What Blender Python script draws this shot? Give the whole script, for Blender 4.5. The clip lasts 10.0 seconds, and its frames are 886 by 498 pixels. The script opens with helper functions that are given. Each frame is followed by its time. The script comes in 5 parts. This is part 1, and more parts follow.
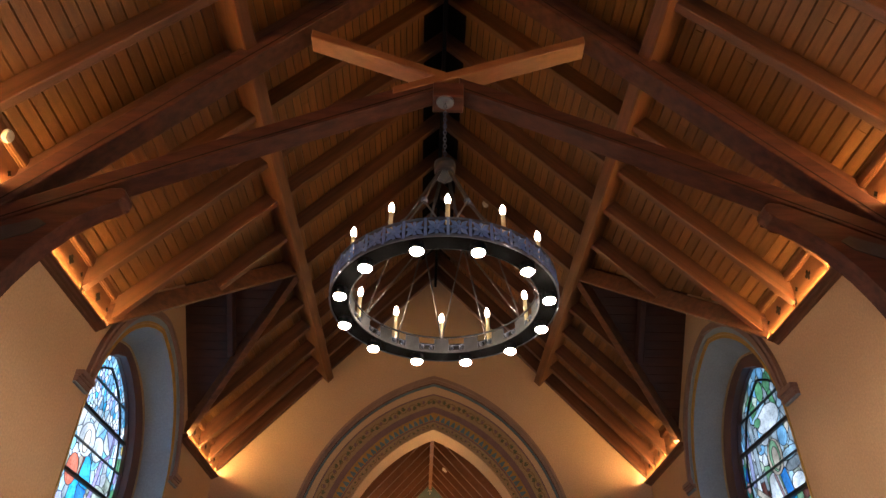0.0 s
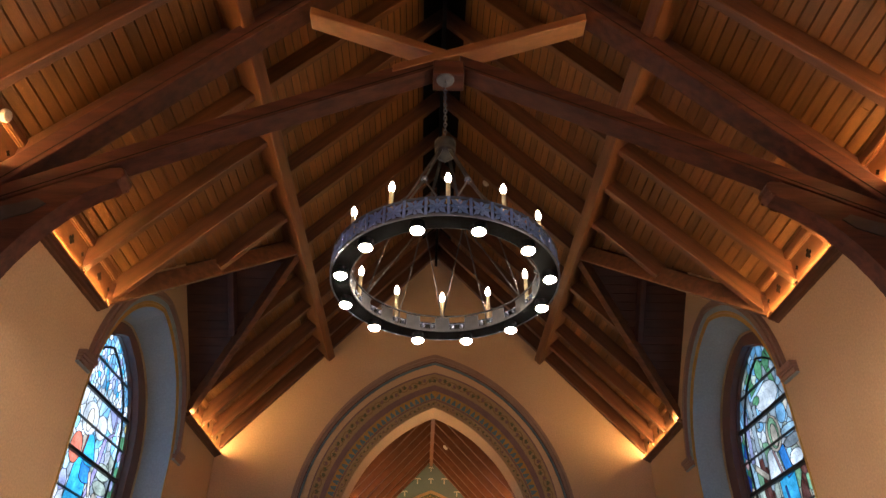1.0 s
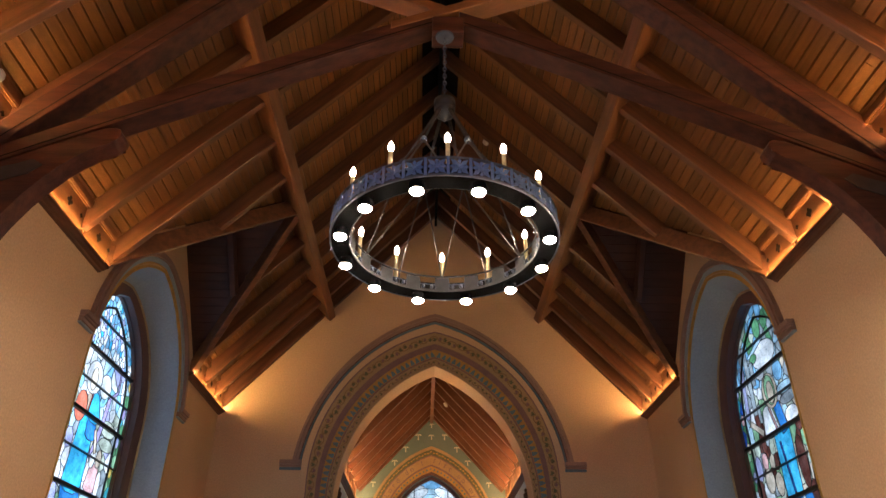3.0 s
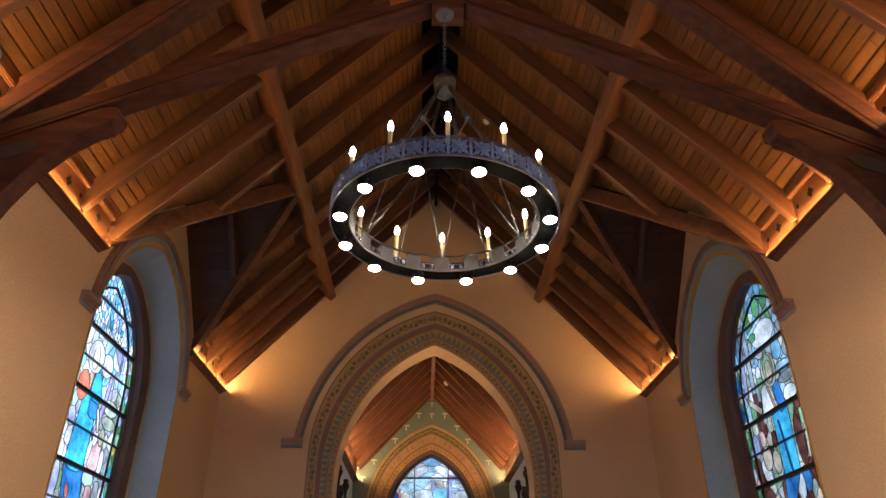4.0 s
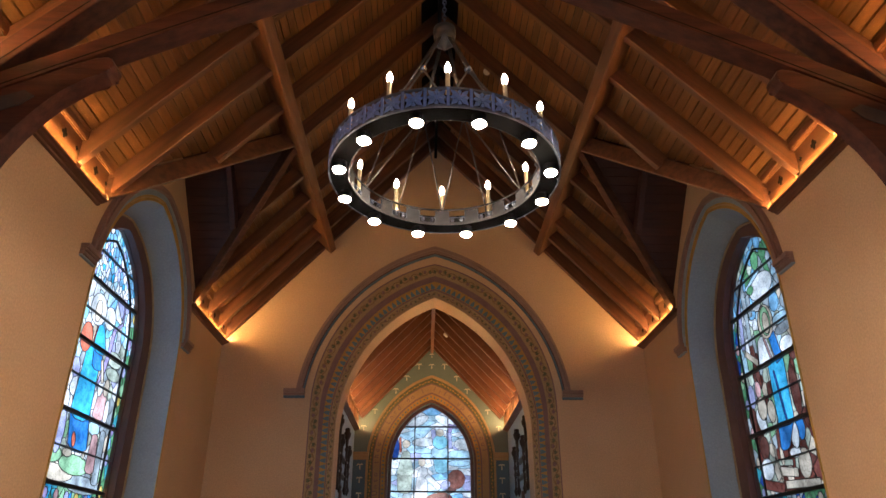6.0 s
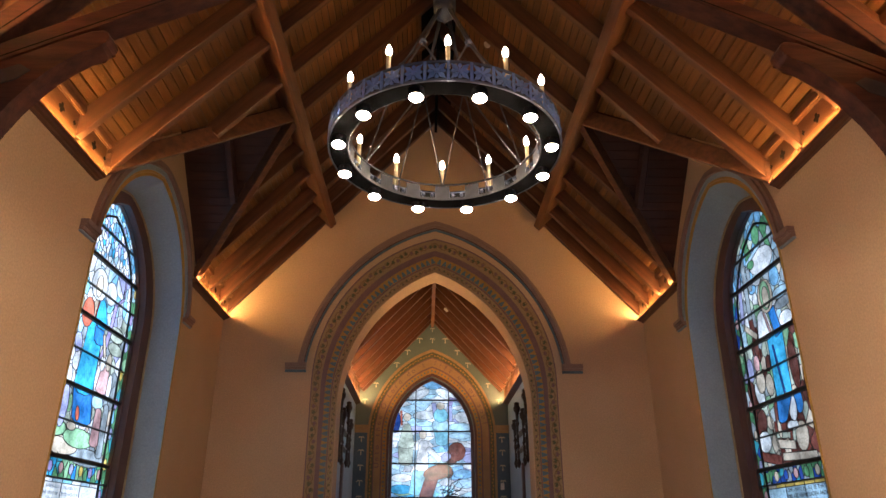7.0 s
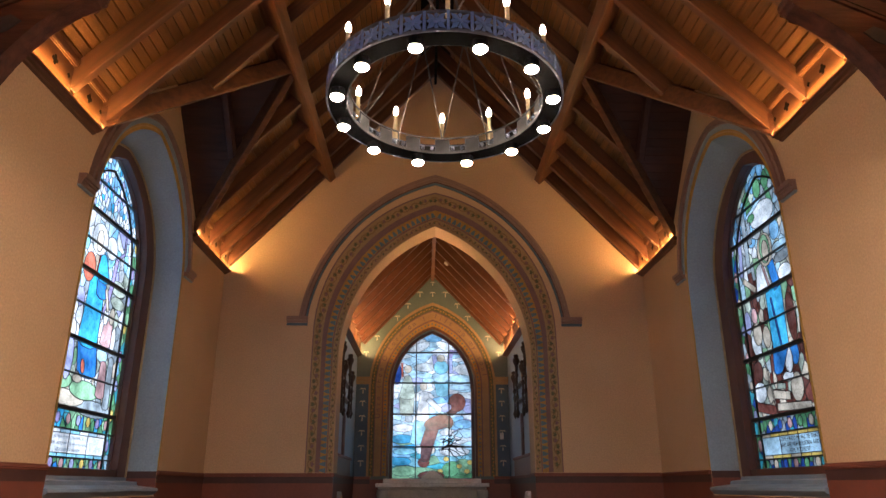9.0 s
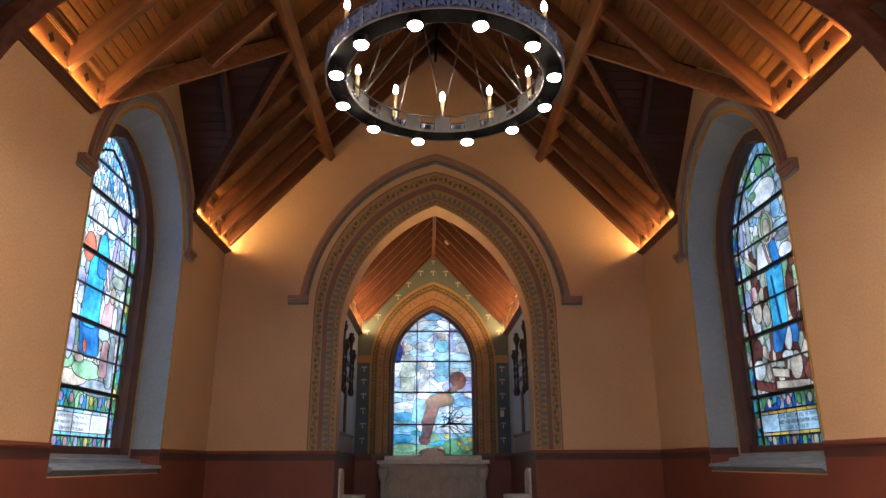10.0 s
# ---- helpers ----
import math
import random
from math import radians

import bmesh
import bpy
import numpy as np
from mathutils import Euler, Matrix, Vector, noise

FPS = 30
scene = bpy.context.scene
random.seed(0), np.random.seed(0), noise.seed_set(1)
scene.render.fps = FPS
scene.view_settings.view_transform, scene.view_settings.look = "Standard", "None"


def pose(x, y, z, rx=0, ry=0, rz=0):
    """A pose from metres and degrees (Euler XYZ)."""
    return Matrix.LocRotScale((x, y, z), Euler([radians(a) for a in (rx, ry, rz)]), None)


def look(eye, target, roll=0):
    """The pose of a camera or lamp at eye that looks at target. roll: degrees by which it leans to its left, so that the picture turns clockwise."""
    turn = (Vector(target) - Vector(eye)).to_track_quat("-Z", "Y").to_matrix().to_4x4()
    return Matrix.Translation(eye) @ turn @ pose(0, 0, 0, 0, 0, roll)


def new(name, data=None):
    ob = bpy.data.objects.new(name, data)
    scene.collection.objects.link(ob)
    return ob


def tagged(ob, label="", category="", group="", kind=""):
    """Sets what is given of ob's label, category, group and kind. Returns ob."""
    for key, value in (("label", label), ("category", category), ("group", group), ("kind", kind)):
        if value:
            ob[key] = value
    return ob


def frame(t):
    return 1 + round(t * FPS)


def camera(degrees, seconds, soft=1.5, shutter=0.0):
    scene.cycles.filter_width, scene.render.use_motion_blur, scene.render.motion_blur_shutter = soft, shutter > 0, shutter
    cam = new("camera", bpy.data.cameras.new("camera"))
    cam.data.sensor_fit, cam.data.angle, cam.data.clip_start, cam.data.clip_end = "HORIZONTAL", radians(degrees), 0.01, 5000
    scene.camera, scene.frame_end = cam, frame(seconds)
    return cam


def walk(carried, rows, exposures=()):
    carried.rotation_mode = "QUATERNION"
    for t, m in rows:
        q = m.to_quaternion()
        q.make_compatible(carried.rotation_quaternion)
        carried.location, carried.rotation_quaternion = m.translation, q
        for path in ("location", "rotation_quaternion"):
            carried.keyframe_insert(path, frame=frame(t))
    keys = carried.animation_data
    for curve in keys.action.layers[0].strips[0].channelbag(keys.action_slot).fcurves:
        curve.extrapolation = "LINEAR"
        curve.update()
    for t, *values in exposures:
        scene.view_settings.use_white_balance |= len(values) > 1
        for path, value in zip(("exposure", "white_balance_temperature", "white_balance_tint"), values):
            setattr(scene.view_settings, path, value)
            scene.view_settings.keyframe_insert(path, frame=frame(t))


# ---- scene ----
cam = camera(65.6, 10.0)
PATH = [
    (0, (-0.144, 0.042, 1.271), (-0.103, 1.665, 2.439), 0.4),
    (0.5, (-0.143, 0.043, 1.272), (-0.102, 1.684, 2.415), 0.3),
    (1, (-0.145, 0.045, 1.272), (-0.104, 1.703, 2.391), 0.3),
    (1.5, (-0.145, 0.046, 1.275), (-0.103, 1.721, 2.368), 0.3),
    (2, (-0.144, 0.047, 1.278), (-0.102, 1.737, 2.347), 0.3),
    (2.5, (-0.145, 0.047, 1.28), (-0.102, 1.752, 2.324), 0.2),
    (4, (-0.144, 0.049, 1.285), (-0.1, 1.799, 2.253), 0.1),
    (4.5, (-0.144, 0.05, 1.288), (-0.099, 1.815, 2.228), 0.1),
    (5, (-0.143, 0.055, 1.293), (-0.098, 1.836, 2.203), 0.1),
    (5.5, (-0.145, 0.055, 1.293), (-0.099, 1.851, 2.171), 0.1),
    (7, (-0.144, 0.062, 1.305), (-0.098, 1.905, 2.082), -0.0),
    (7.5, (-0.145, 0.064, 1.307), (-0.098, 1.92, 2.052), -0.0),
    (8, (-0.146, 0.066, 1.313), (-0.099, 1.934, 2.026), -0.1),
    (8.5, (-0.146, 0.066, 1.312), (-0.099, 1.946, 1.992), -0.1),
    (9, (-0.145, 0.065, 1.307), (-0.098, 1.956, 1.959), -0.1),
    (9.5, (-0.147, 0.07, 1.309), (-0.1, 1.97, 1.933), -0.2),
    (10, (-0.145, 0.071, 1.314), (-0.099, 1.98, 1.907), -0.2),
]
walk(cam, [(t, look(eye, target, roll)) for t, eye, target, roll in PATH], [(0, 0.03, 6050, 10), (5, 0.04, 6100, 11), (10, 0.05, 6150, 13)])

# ---- plan, in metres ----
HALF = 3.6            # half width of the nave
FAR = 11.4            # chancel wall
BACK = -6.0           # wall behind
SLOPE = 1.1           # rise of the roof for each metre across
UNDER = 8.72          # height at which the rafters' undersides would meet
RISE = math.sqrt(1 + SLOPE * SLOPE)
BOARDS = UNDER + 0.30
WIN_Y = 8.08          # middle of the side windows
WIN_HALF = 1.36
EAVE = 4.87
CH_HALF, CH_BACK, CH_UNDER, CH_SLOPE, CH_EAVE = 1.72, 15.8, 6.02, 1.07, 4.18

# ---- world and light ----
world = bpy.data.worlds.new("sky")
scene.world = world
world.use_nodes = True
wn = world.node_tree
sky = wn.nodes.new("ShaderNodeTexSky")
sky.sky_type, sky.sun_disc = "NISHITA", False
sky.sun_elevation, sky.sun_rotation = radians(40), radians(200)
wn.links.new(sky.outputs[0], wn.nodes["Background"].inputs[0])
wn.nodes["Background"].inputs[1].default_value = 0.12


def lamp(name, kind, energy, colour, m, **more):
    data = bpy.data.lights.new(name, kind)
    data.energy, data.color = energy, colour
    if kind == "AREA":
        data.shape, data.size, data.size_y = "RECTANGLE", more["size"], more["size_y"]
    if kind == "SUN":
        data.angle = more["angle"]
    ob = new(name, data)
    ob.matrix_world = m
    return ob


lamp("sun", "SUN", 1.0, (1, 0.95, 0.88), pose(0, 0, 30, 48, 0, 30), angle=radians(12))
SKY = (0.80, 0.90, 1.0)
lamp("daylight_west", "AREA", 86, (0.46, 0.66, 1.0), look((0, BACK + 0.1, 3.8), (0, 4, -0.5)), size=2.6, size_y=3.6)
for side in (-1, 1):
    lamp("daylight_side", "AREA", 112 if side < 0 else 54, SKY, look((side * 5.1, WIN_Y, 3.6), (0, WIN_Y, 3.2)), size=2.9, size_y=4.4)
lamp("daylight_east", "AREA", 46, SKY, look((0, CH_BACK + 0.95, 3.1), (0, 0, 3.1)), size=2.1, size_y=3.5)


# ---- materials ----
def material(name, base, rough=0.6, metal=0.0, second=None, scale=6.0, stretch=(1, 1, 1), bump=0.15, fine=60.0,
             island=0.0, spec=0.5, obrand=0.0):
    """Two-scale procedural surface: a broad change of tone, a fine grain and a relief."""
    mat = bpy.data.materials.new(name)
    mat.use_nodes = True
    nt = mat.node_tree
    n, l = nt.nodes, nt.links
    b = n["Principled BSDF"]
    b.inputs["Metallic"].default_value = metal
    b.inputs["Specular IOR Level"].default_value = spec
    co = n.new("ShaderNodeTexCoord")
    mp = n.new("ShaderNodeMapping")
    mp.inputs["Scale"].default_value = stretch
    l.new(co.outputs["Object"], mp.inputs[0])
    big = n.new("ShaderNodeTexNoise")
    big.inputs["Scale"].default_value, big.inputs["Detail"].default_value = scale, 5
    small = n.new("ShaderNodeTexNoise")
    small.inputs["Scale"].default_value, small.inputs["Detail"].default_value = fine, 4
    l.new(mp.outputs[0], big.inputs["Vector"])
    l.new(mp.outputs[0], small.inputs["Vector"])
    mixer = n.new("ShaderNodeMix")
    mixer.data_type = "RGBA"
    second = second or tuple(0.72 * c for c in base)
    mixer.inputs[6].default_value, mixer.inputs[7].default_value = (*base, 1), (*second, 1)
    ramp = n.new("ShaderNodeMapRange")
    ramp.inputs[1].default_value, ramp.inputs[2].default_value = 0.32, 0.68
    l.new(big.outputs[0], ramp.inputs[0])
    l.new(ramp.outputs[0], mixer.inputs[0])
    hsv = n.new("ShaderNodeHueSaturation")
    l.new(mixer.outputs[2], hsv.inputs["Color"])
    tone = n.new("ShaderNodeMapRange")
    tone.inputs[1].default_value, tone.inputs[2].default_value = 0.25, 0.75
    tone.inputs[3].default_value, tone.inputs[4].default_value = 0.85, 1.12
    l.new(small.outputs[0], tone.inputs[0])
    last = tone.outputs[0]
    if island or obrand:
        geo = n.new("ShaderNodeNewGeometry" if island else "ShaderNodeObjectInfo")
        per = n.new("ShaderNodeMapRange")
        k = island or obrand
        per.inputs[3].default_value, per.inputs[4].default_value = 1 - k, 1 + k
        l.new(geo.outputs["Random Per Island" if island else "Random"], per.inputs[0])
        m = n.new("ShaderNodeMath")
        m.operation = "MULTIPLY"
        l.new(last, m.inputs[0])
        l.new(per.outputs[0], m.inputs[1])
        last = m.outputs[0]
    l.new(last, hsv.inputs["Value"])
    l.new(hsv.outputs[0], b.inputs["Base Color"])
    rr = n.new("ShaderNodeMapRange")
    rr.inputs[3].default_value, rr.inputs[4].default_value = max(0.05, rough - 0.12), min(1, rough + 0.12)
    l.new(small.outputs[0], rr.inputs[0])
    l.new(rr.outputs[0], b.inputs["Roughness"])
    if bump:
        bp = n.new("ShaderNodeBump")
        bp.inputs["Strength"].default_value, bp.inputs["Distance"].default_value = bump, 0.01
        l.new(small.outputs[0], bp.inputs["Height"])
        l.new(bp.outputs[0], b.inputs["Normal"])
    return mat


def glowing(name, colour, strength):
    mat = bpy.data.materials.new(name)
    mat.use_nodes = True
    b = mat.node_tree.nodes["Principled BSDF"]
    b.inputs["Base Color"].default_value = (*colour, 1)
    b.inputs["Emission Color"].default_value = (*colour, 1)
    b.inputs["Emission Strength"].default_value = strength
    return mat


M_BOARD = material("ceiling_boards", (0.185, 0.078, 0.020), 0.50, second=(0.115, 0.046, 0.012), scale=2.5, stretch=(9, 0.7, 9), fine=22, island=0.30, bump=0.25)
M_BEAM = material("dark_stained_timber", (0.088, 0.032, 0.021), 0.42, second=(0.040, 0.015, 0.012), scale=2.0, stretch=(0.7, 7, 7), fine=14, bump=0.25, obrand=0.1, spec=0.25)
M_RAFTER = material("stained_rafter", (0.145, 0.057, 0.025), 0.47, second=(0.070, 0.027, 0.013), scale=2.0, stretch=(0.7, 8, 8), fine=13, bump=0.25, obrand=0.16)
M_PURLIN = material("stained_purlin", (0.165, 0.060, 0.022), 0.47, second=(0.085, 0.029, 0.011), scale=2.0, stretch=(8, 0.7, 8), fine=13, bump=0.25)
# Dormer timber: shade of the recess is put into this darker colour.
M_DORMER_SHADE = material("dormer_boards", (0.060, 0.019, 0.014), 0.6, second=(0.040, 0.013, 0.011), scale=3, stretch=(1, 6, 6), fine=20, island=0.15)
# Near black puts the shade under the chandelier ring into the colour.
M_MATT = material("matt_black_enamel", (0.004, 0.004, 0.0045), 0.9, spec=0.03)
M_BLACK = material("black_paint", (0.012, 0.011, 0.011), 0.85, spec=0.12)
M_PLASTER = material("ochre_plaster", (0.58, 0.390, 0.240), 0.75, second=(0.53, 0.350, 0.205), scale=0.9, fine=45, bump=0.04)
M_MAUVE = material("mauve_paint", (0.27, 0.160, 0.135), 0.45, second=(0.22, 0.13, 0.11), scale=3, fine=50, bump=0.08)
M_GOLD = material("gold_paint", (0.50, 0.29, 0.055), 0.45, scale=8, bump=0.05)
M_BLUE = material("grey_blue_paint", (0.28, 0.355, 0.44), 0.6, second=(0.245, 0.31, 0.39), scale=1.5, fine=45, bump=0.06)
M_FRAME = material("window_frame_brown", (0.115, 0.050, 0.042), 0.4, scale=3, fine=30, bump=0.1)
M_DADO = material("oxblood_dado", (0.20, 0.058, 0.036), 0.5, second=(0.16, 0.045, 0.028), scale=1.8, fine=40, bump=0.08)
M_BAND = material("dark_dado_band", (0.075, 0.030, 0.026), 0.45, scale=3, bump=0.06)
# Iron and fretwork: bluish daylight on the ring is put into both base colours.
M_IRON = material("blackened_iron", (0.12, 0.145, 0.21), 0.42, metal=0.15, second=(0.075, 0.09, 0.135), scale=14, fine=90, bump=0.12)
M_FRET = material("blue_grey_fretwork", (0.22, 0.36, 0.76), 0.38, metal=0.1, second=(0.16, 0.27, 0.60), scale=14, fine=90, bump=0.1)
M_HUB = material("dark_hub_iron", (0.05, 0.05, 0.055), 0.45, metal=0.3, scale=14, fine=90, bump=0.2)
M_ROD = material("grey_steel_rod", (0.16, 0.15, 0.15), 0.35, metal=0.85, scale=10, bump=0.05)
M_CANDLE = material("cream_candle_sleeve", (0.85, 0.72, 0.42), 0.5, scale=10, bump=0.03)
M_BULB = glowing("bulb_glow", (1.0, 0.83, 0.60), 155)
M_GLOBE = glowing("globe_glow", (1.0, 0.77, 0.53), 1060)
M_LED = glowing("strip_glow", (1.0, 0.58, 0.19), 310)
M_LED_SOFT = glowing("strip_glow_chancel", (1.0, 0.60, 0.24), 340)
M_STONE = material("pale_carved_stone", (0.52, 0.49, 0.45), 0.6, second=(0.40, 0.375, 0.345), scale=4, fine=50, bump=0.2)
M_MARBLE = material("white_marble", (0.72, 0.71, 0.70), 0.3, second=(0.60, 0.60, 0.61), scale=3, fine=20, bump=0.03)
M_TEAL = material("teal_wall_paint", (0.125, 0.165, 0.150), 0.65, second=(0.10, 0.135, 0.125), scale=2, fine=40, bump=0.06)
M_NAVY = material("slate_blue_paint", (0.060, 0.115, 0.175), 0.6, scale=2, bump=0.06)
M_CHWALL = material("pale_blue_plaster", (0.42, 0.53, 0.64), 0.65, second=(0.37, 0.47, 0.57), scale=1.4, bump=0.08)
M_FLOOR = material("stone_floor", (0.22, 0.17, 0.13), 0.5, scale=2, bump=0.1)
M_SILL = material("grey_painted_sill", (0.26, 0.34, 0.46), 0.5, scale=3, bump=0.05)
M_BRONZE = material("dark_bronze", (0.045, 0.030, 0.024), 0.38, metal=0.7, scale=12, bump=0.1)
M_LEAD = material("lead_came", (0.016, 0.017, 0.019), 0.5, metal=0.3, scale=20, bump=0.05)
M_WHITE = material("white_plastic", (0.75, 0.73, 0.70), 0.4, bump=0)


# ---- mesh helpers ----
def linked(name, bm, mat, smooth=False):
    me = bpy.data.meshes.new(name)
    bmesh.ops.recalc_face_normals(bm, faces=bm.faces)
    bm.to_mesh(me)
    bm.free()
    me.materials.append(mat)
    if smooth:
        for p in me.polygons:
            p.use_smooth = True
    return new(name, me)


def part(name, bm, mat, parent, label="", smooth=False):
    ob = linked(name, bm, mat, smooth)
    ob.parent = parent
    return tagged(ob, label)


def again(ob, m, parent=None):
    """One more object on the same mesh."""
    o = ob.copy()
    scene.collection.objects.link(o)
    o.parent = parent or ob.parent
    o.matrix_basis = m
    return o


def thing(name, label, category, group="", kind="", at=(0, 0, 0)):
    e = new(name)
    e.empty_display_size = 0.1
    e.location = at
    return tagged(e, label, category, group, kind)


def box(bm, x0, x1, y0, y1, z0, z1):
    v = [bm.verts.new(p) for p in ((x0, y0, z0), (x1, y0, z0), (x1, y1, z0), (x0, y1, z0),
                                   (x0, y0, z1), (x1, y0, z1), (x1, y1, z1), (x0, y1, z1))]
    for f in ((3, 2, 1, 0), (4, 5, 6, 7), (0, 1, 5, 4), (1, 2, 6, 5), (2, 3, 7, 6), (3, 0, 4, 7)):
        bm.faces.new([v[i] for i in f])
    return bm


def prism(bm, outline, place, a, b):
    """Extrude a closed 2D outline from a to b; place(u, v, w) gives the point."""
    n = len(outline)
    lo = [bm.verts.new(place(u, v, a)) for u, v in outline]
    hi = [bm.verts.new(place(u, v, b)) for u, v in outline]
    bm.faces.new(lo)
    bm.faces.new(hi[::-1])
    for i in range(n):
        bm.faces.new((lo[i], hi[i], hi[(i + 1) % n], lo[(i + 1) % n]))
    return bm


def ALONG_Y(u, v, w):
    return (u, w, v)


def ALONG_X(u, v, w):
    return (w, u, v)


def soften(bm, width, segments=1):
    bmesh.ops.bevel(bm, geom=list(bm.edges), offset=width, segments=segments, affect="EDGES", profile=0.6)
    return bm


def tube(bm, points, radius, sides=8, cap=True):
    """A round rod along points; radius is a number or one for each point."""
    rings = []
    pts = [Vector(p) for p in points]
    for i, p in enumerate(pts):
        d = (pts[min(i + 1, len(pts) - 1)] - pts[max(i - 1, 0)]).normalized()
        side = d.cross(Vector((0, 0, 1)))
        side = side.normalized() if side.length > 1e-3 else Vector((1, 0, 0))
        up = side.cross(d)
        r = radius[i] if isinstance(radius, (list, tuple)) else radius
        rings.append([bm.verts.new(p + r * (math.cos(k * math.tau / sides) * side + math.sin(k * math.tau / sides) * up)) for k in range(sides)])
    for a, b in zip(rings, rings[1:]):
        for k in range(sides):
            bm.faces.new((a[k], a[(k + 1) % sides], b[(k + 1) % sides], b[k]))
    if cap:
        bm.faces.new(rings[0][::-1])
        bm.faces.new(rings[-1])
    return bm


def turned(bm, profile, sides=16, centre=(0, 0, 0)):
    """A shape turned on a lathe: profile of (radius, height)."""
    return tube(bm, [(centre[0], centre[1], centre[2] + z) for r, z in profile], [max(r, 1e-4) for r, z in profile], sides)


def ring_wall(bm, r0, r1, z0, z1, sides=72):
    c = [(math.cos(k * math.tau / sides), math.sin(k * math.tau / sides)) for k in range(sides)]
    loops = [[bm.verts.new((r * x, r * y, z)) for x, y in c] for r, z in ((r0, z0), (r1, z0), (r1, z1), (r0, z1))]
    for a, b in zip(loops, loops[1:] + loops[:1]):
        for k in range(sides):
            bm.faces.new((a[k], a[(k + 1) % sides], b[(k + 1) % sides], b[k]))
    return bm


def pointed(half, spring, apex, count=24, grow=0.0, start=None):
    """Points of a two-centred arch from its left spring over the apex to the right one."""
    rise = apex - spring
    e = (rise * rise - half * half) / (2 * half)
    r = half + e + grow
    top = math.acos(max(-1, min(1, e / r)))
    a0 = math.asin((start - spring) / r) if start else 0.0
    turn = [a0 + (top - a0) * i / count for i in range(count + 1)]
    left = [(e - r * math.cos(a), spring + r * math.sin(a)) for a in turn]
    return left + [(-u, v) for u, v in left[-2::-1]]


def arch_band(bm, inner, outer, place, w0, w1):
    """A solid strip between two outlines of the same number of points, from w0 to w1."""
    rows = [[bm.verts.new(place(u, v, w)) for u, v in line] for line, w in ((inner, w0), (outer, w0), (outer, w1), (inner, w1))]
    for a, b in zip(rows, rows[1:] + rows[:1]):
        for i in range(len(a) - 1):
            bm.faces.new((a[i], a[i + 1], b[i + 1], b[i]))
    bm.faces.new([r[0] for r in rows])
    bm.faces.new([r[-1] for r in rows][::-1])
    return bm


def pierced(bm, u0, u1, z0, top, opening, sill, place, w0, w1):
    """A wall with one arched opening; opening: outline points from left spring to right spring; top(u): the wall's upper edge."""
    a, b = opening[0][0], opening[-1][0]
    for w in (w0, w1):
        def face(*ps):
            bm.faces.new([bm.verts.new(place(u, v, w)) for u, v in ps])
        for s0, s1 in ((u0, a), (b, u1)):
            n = 24
            for i in range(n):
                p, q = s0 + (s1 - s0) * i / n, s0 + (s1 - s0) * (i + 1) / n
                face((p, z0), (q, z0), (q, top(q)), (p, top(p)))
        if sill > z0:
            face((a, z0), (b, z0), (b, sill), (a, sill))
        for (p, q), (r, s) in zip(opening, opening[1:]):
            face((p, q), (r, s), (r, max(top(r), s + 0.001)), (p, max(top(p), q + 0.001)))
    edge = [(a, sill)] + list(opening) + [(b, sill)]
    for p, q in zip(edge, edge[1:] + (edge[:1] if sill > z0 else [])):
        bm.faces.new([bm.verts.new(place(*p, w0)), bm.verts.new(place(*q, w0)), bm.verts.new(place(*q, w1)), bm.verts.new(place(*p, w1))])
    bmesh.ops.remove_doubles(bm, verts=bm.verts, dist=1e-5)
    return bm


# ---- nave: walls ----
DORMER = 1.56         # half length of the dormer at the eave
APEX_X, APEX_Z = 1.95, 6.58


def side_top(y):
    return max(EAVE - 0.02, 6.89 - 1.096 * abs(y - WIN_Y))


WIN_ARCH = [(WIN_Y + u, v) for u, v in pointed(WIN_HALF, 3.95, 5.60)]
WIN_SILL = 1.20
for side in (-1, 1):
    bm = bmesh.new()
    pierced(bm, BACK, FAR, 0.0, side_top, WIN_ARCH, WIN_SILL, ALONG_X, side * HALF, side * (HALF + 0.62))
    w = linked("wall_left" if side < 0 else "wall_right", bm, M_PLASTER)
    tagged(w, "smooth warm ochre plaster side wall of the nave", "wall", kind="structure")

FAR_ARCH = pointed(1.59, 3.3, 5.63, 28)
bm = bmesh.new()
pierced(bm, -HALF - 0.6, HALF + 0.6, 0.0, lambda u: BOARDS + 0.05 - SLOPE * abs(u), FAR_ARCH, 0.0, ALONG_Y, FAR, FAR + 0.52)
tagged(linked("wall_chancel", bm, M_PLASTER), "ochre plaster gable wall pierced by the chancel arch", "wall", kind="structure")
bm = bmesh.new()
WEST = pointed(1.3, 4.2, 6.0)
pierced(bm, -HALF - 0.6, HALF + 0.6, 0.0, lambda u: BOARDS + 0.05 - SLOPE * abs(u), WEST, 2.2, ALONG_Y, BACK, BACK - 0.5)
tagged(linked("wall_back", bm, M_PLASTER), "plain ochre plaster gable wall behind", "wall", kind="structure")
bm = box(bmesh.new(), -HALF - 0.6, HALF + 0.6, BACK - 0.5, FAR + 0.02, -0.2, 0)
tagged(linked("floor", bm, M_FLOOR), "plain brown stone floor of the nave", "floor", kind="structure")

# ---- nave: roof ----
bm = bmesh.new()
BW = 0.108
dx = BW / RISE


def valley(x):
    """Half length of the dormer's opening where the roof is |x| from the middle."""
    return max(0.0, (abs(x) - APEX_X) / (3.5 - APEX_X)) * DORMER


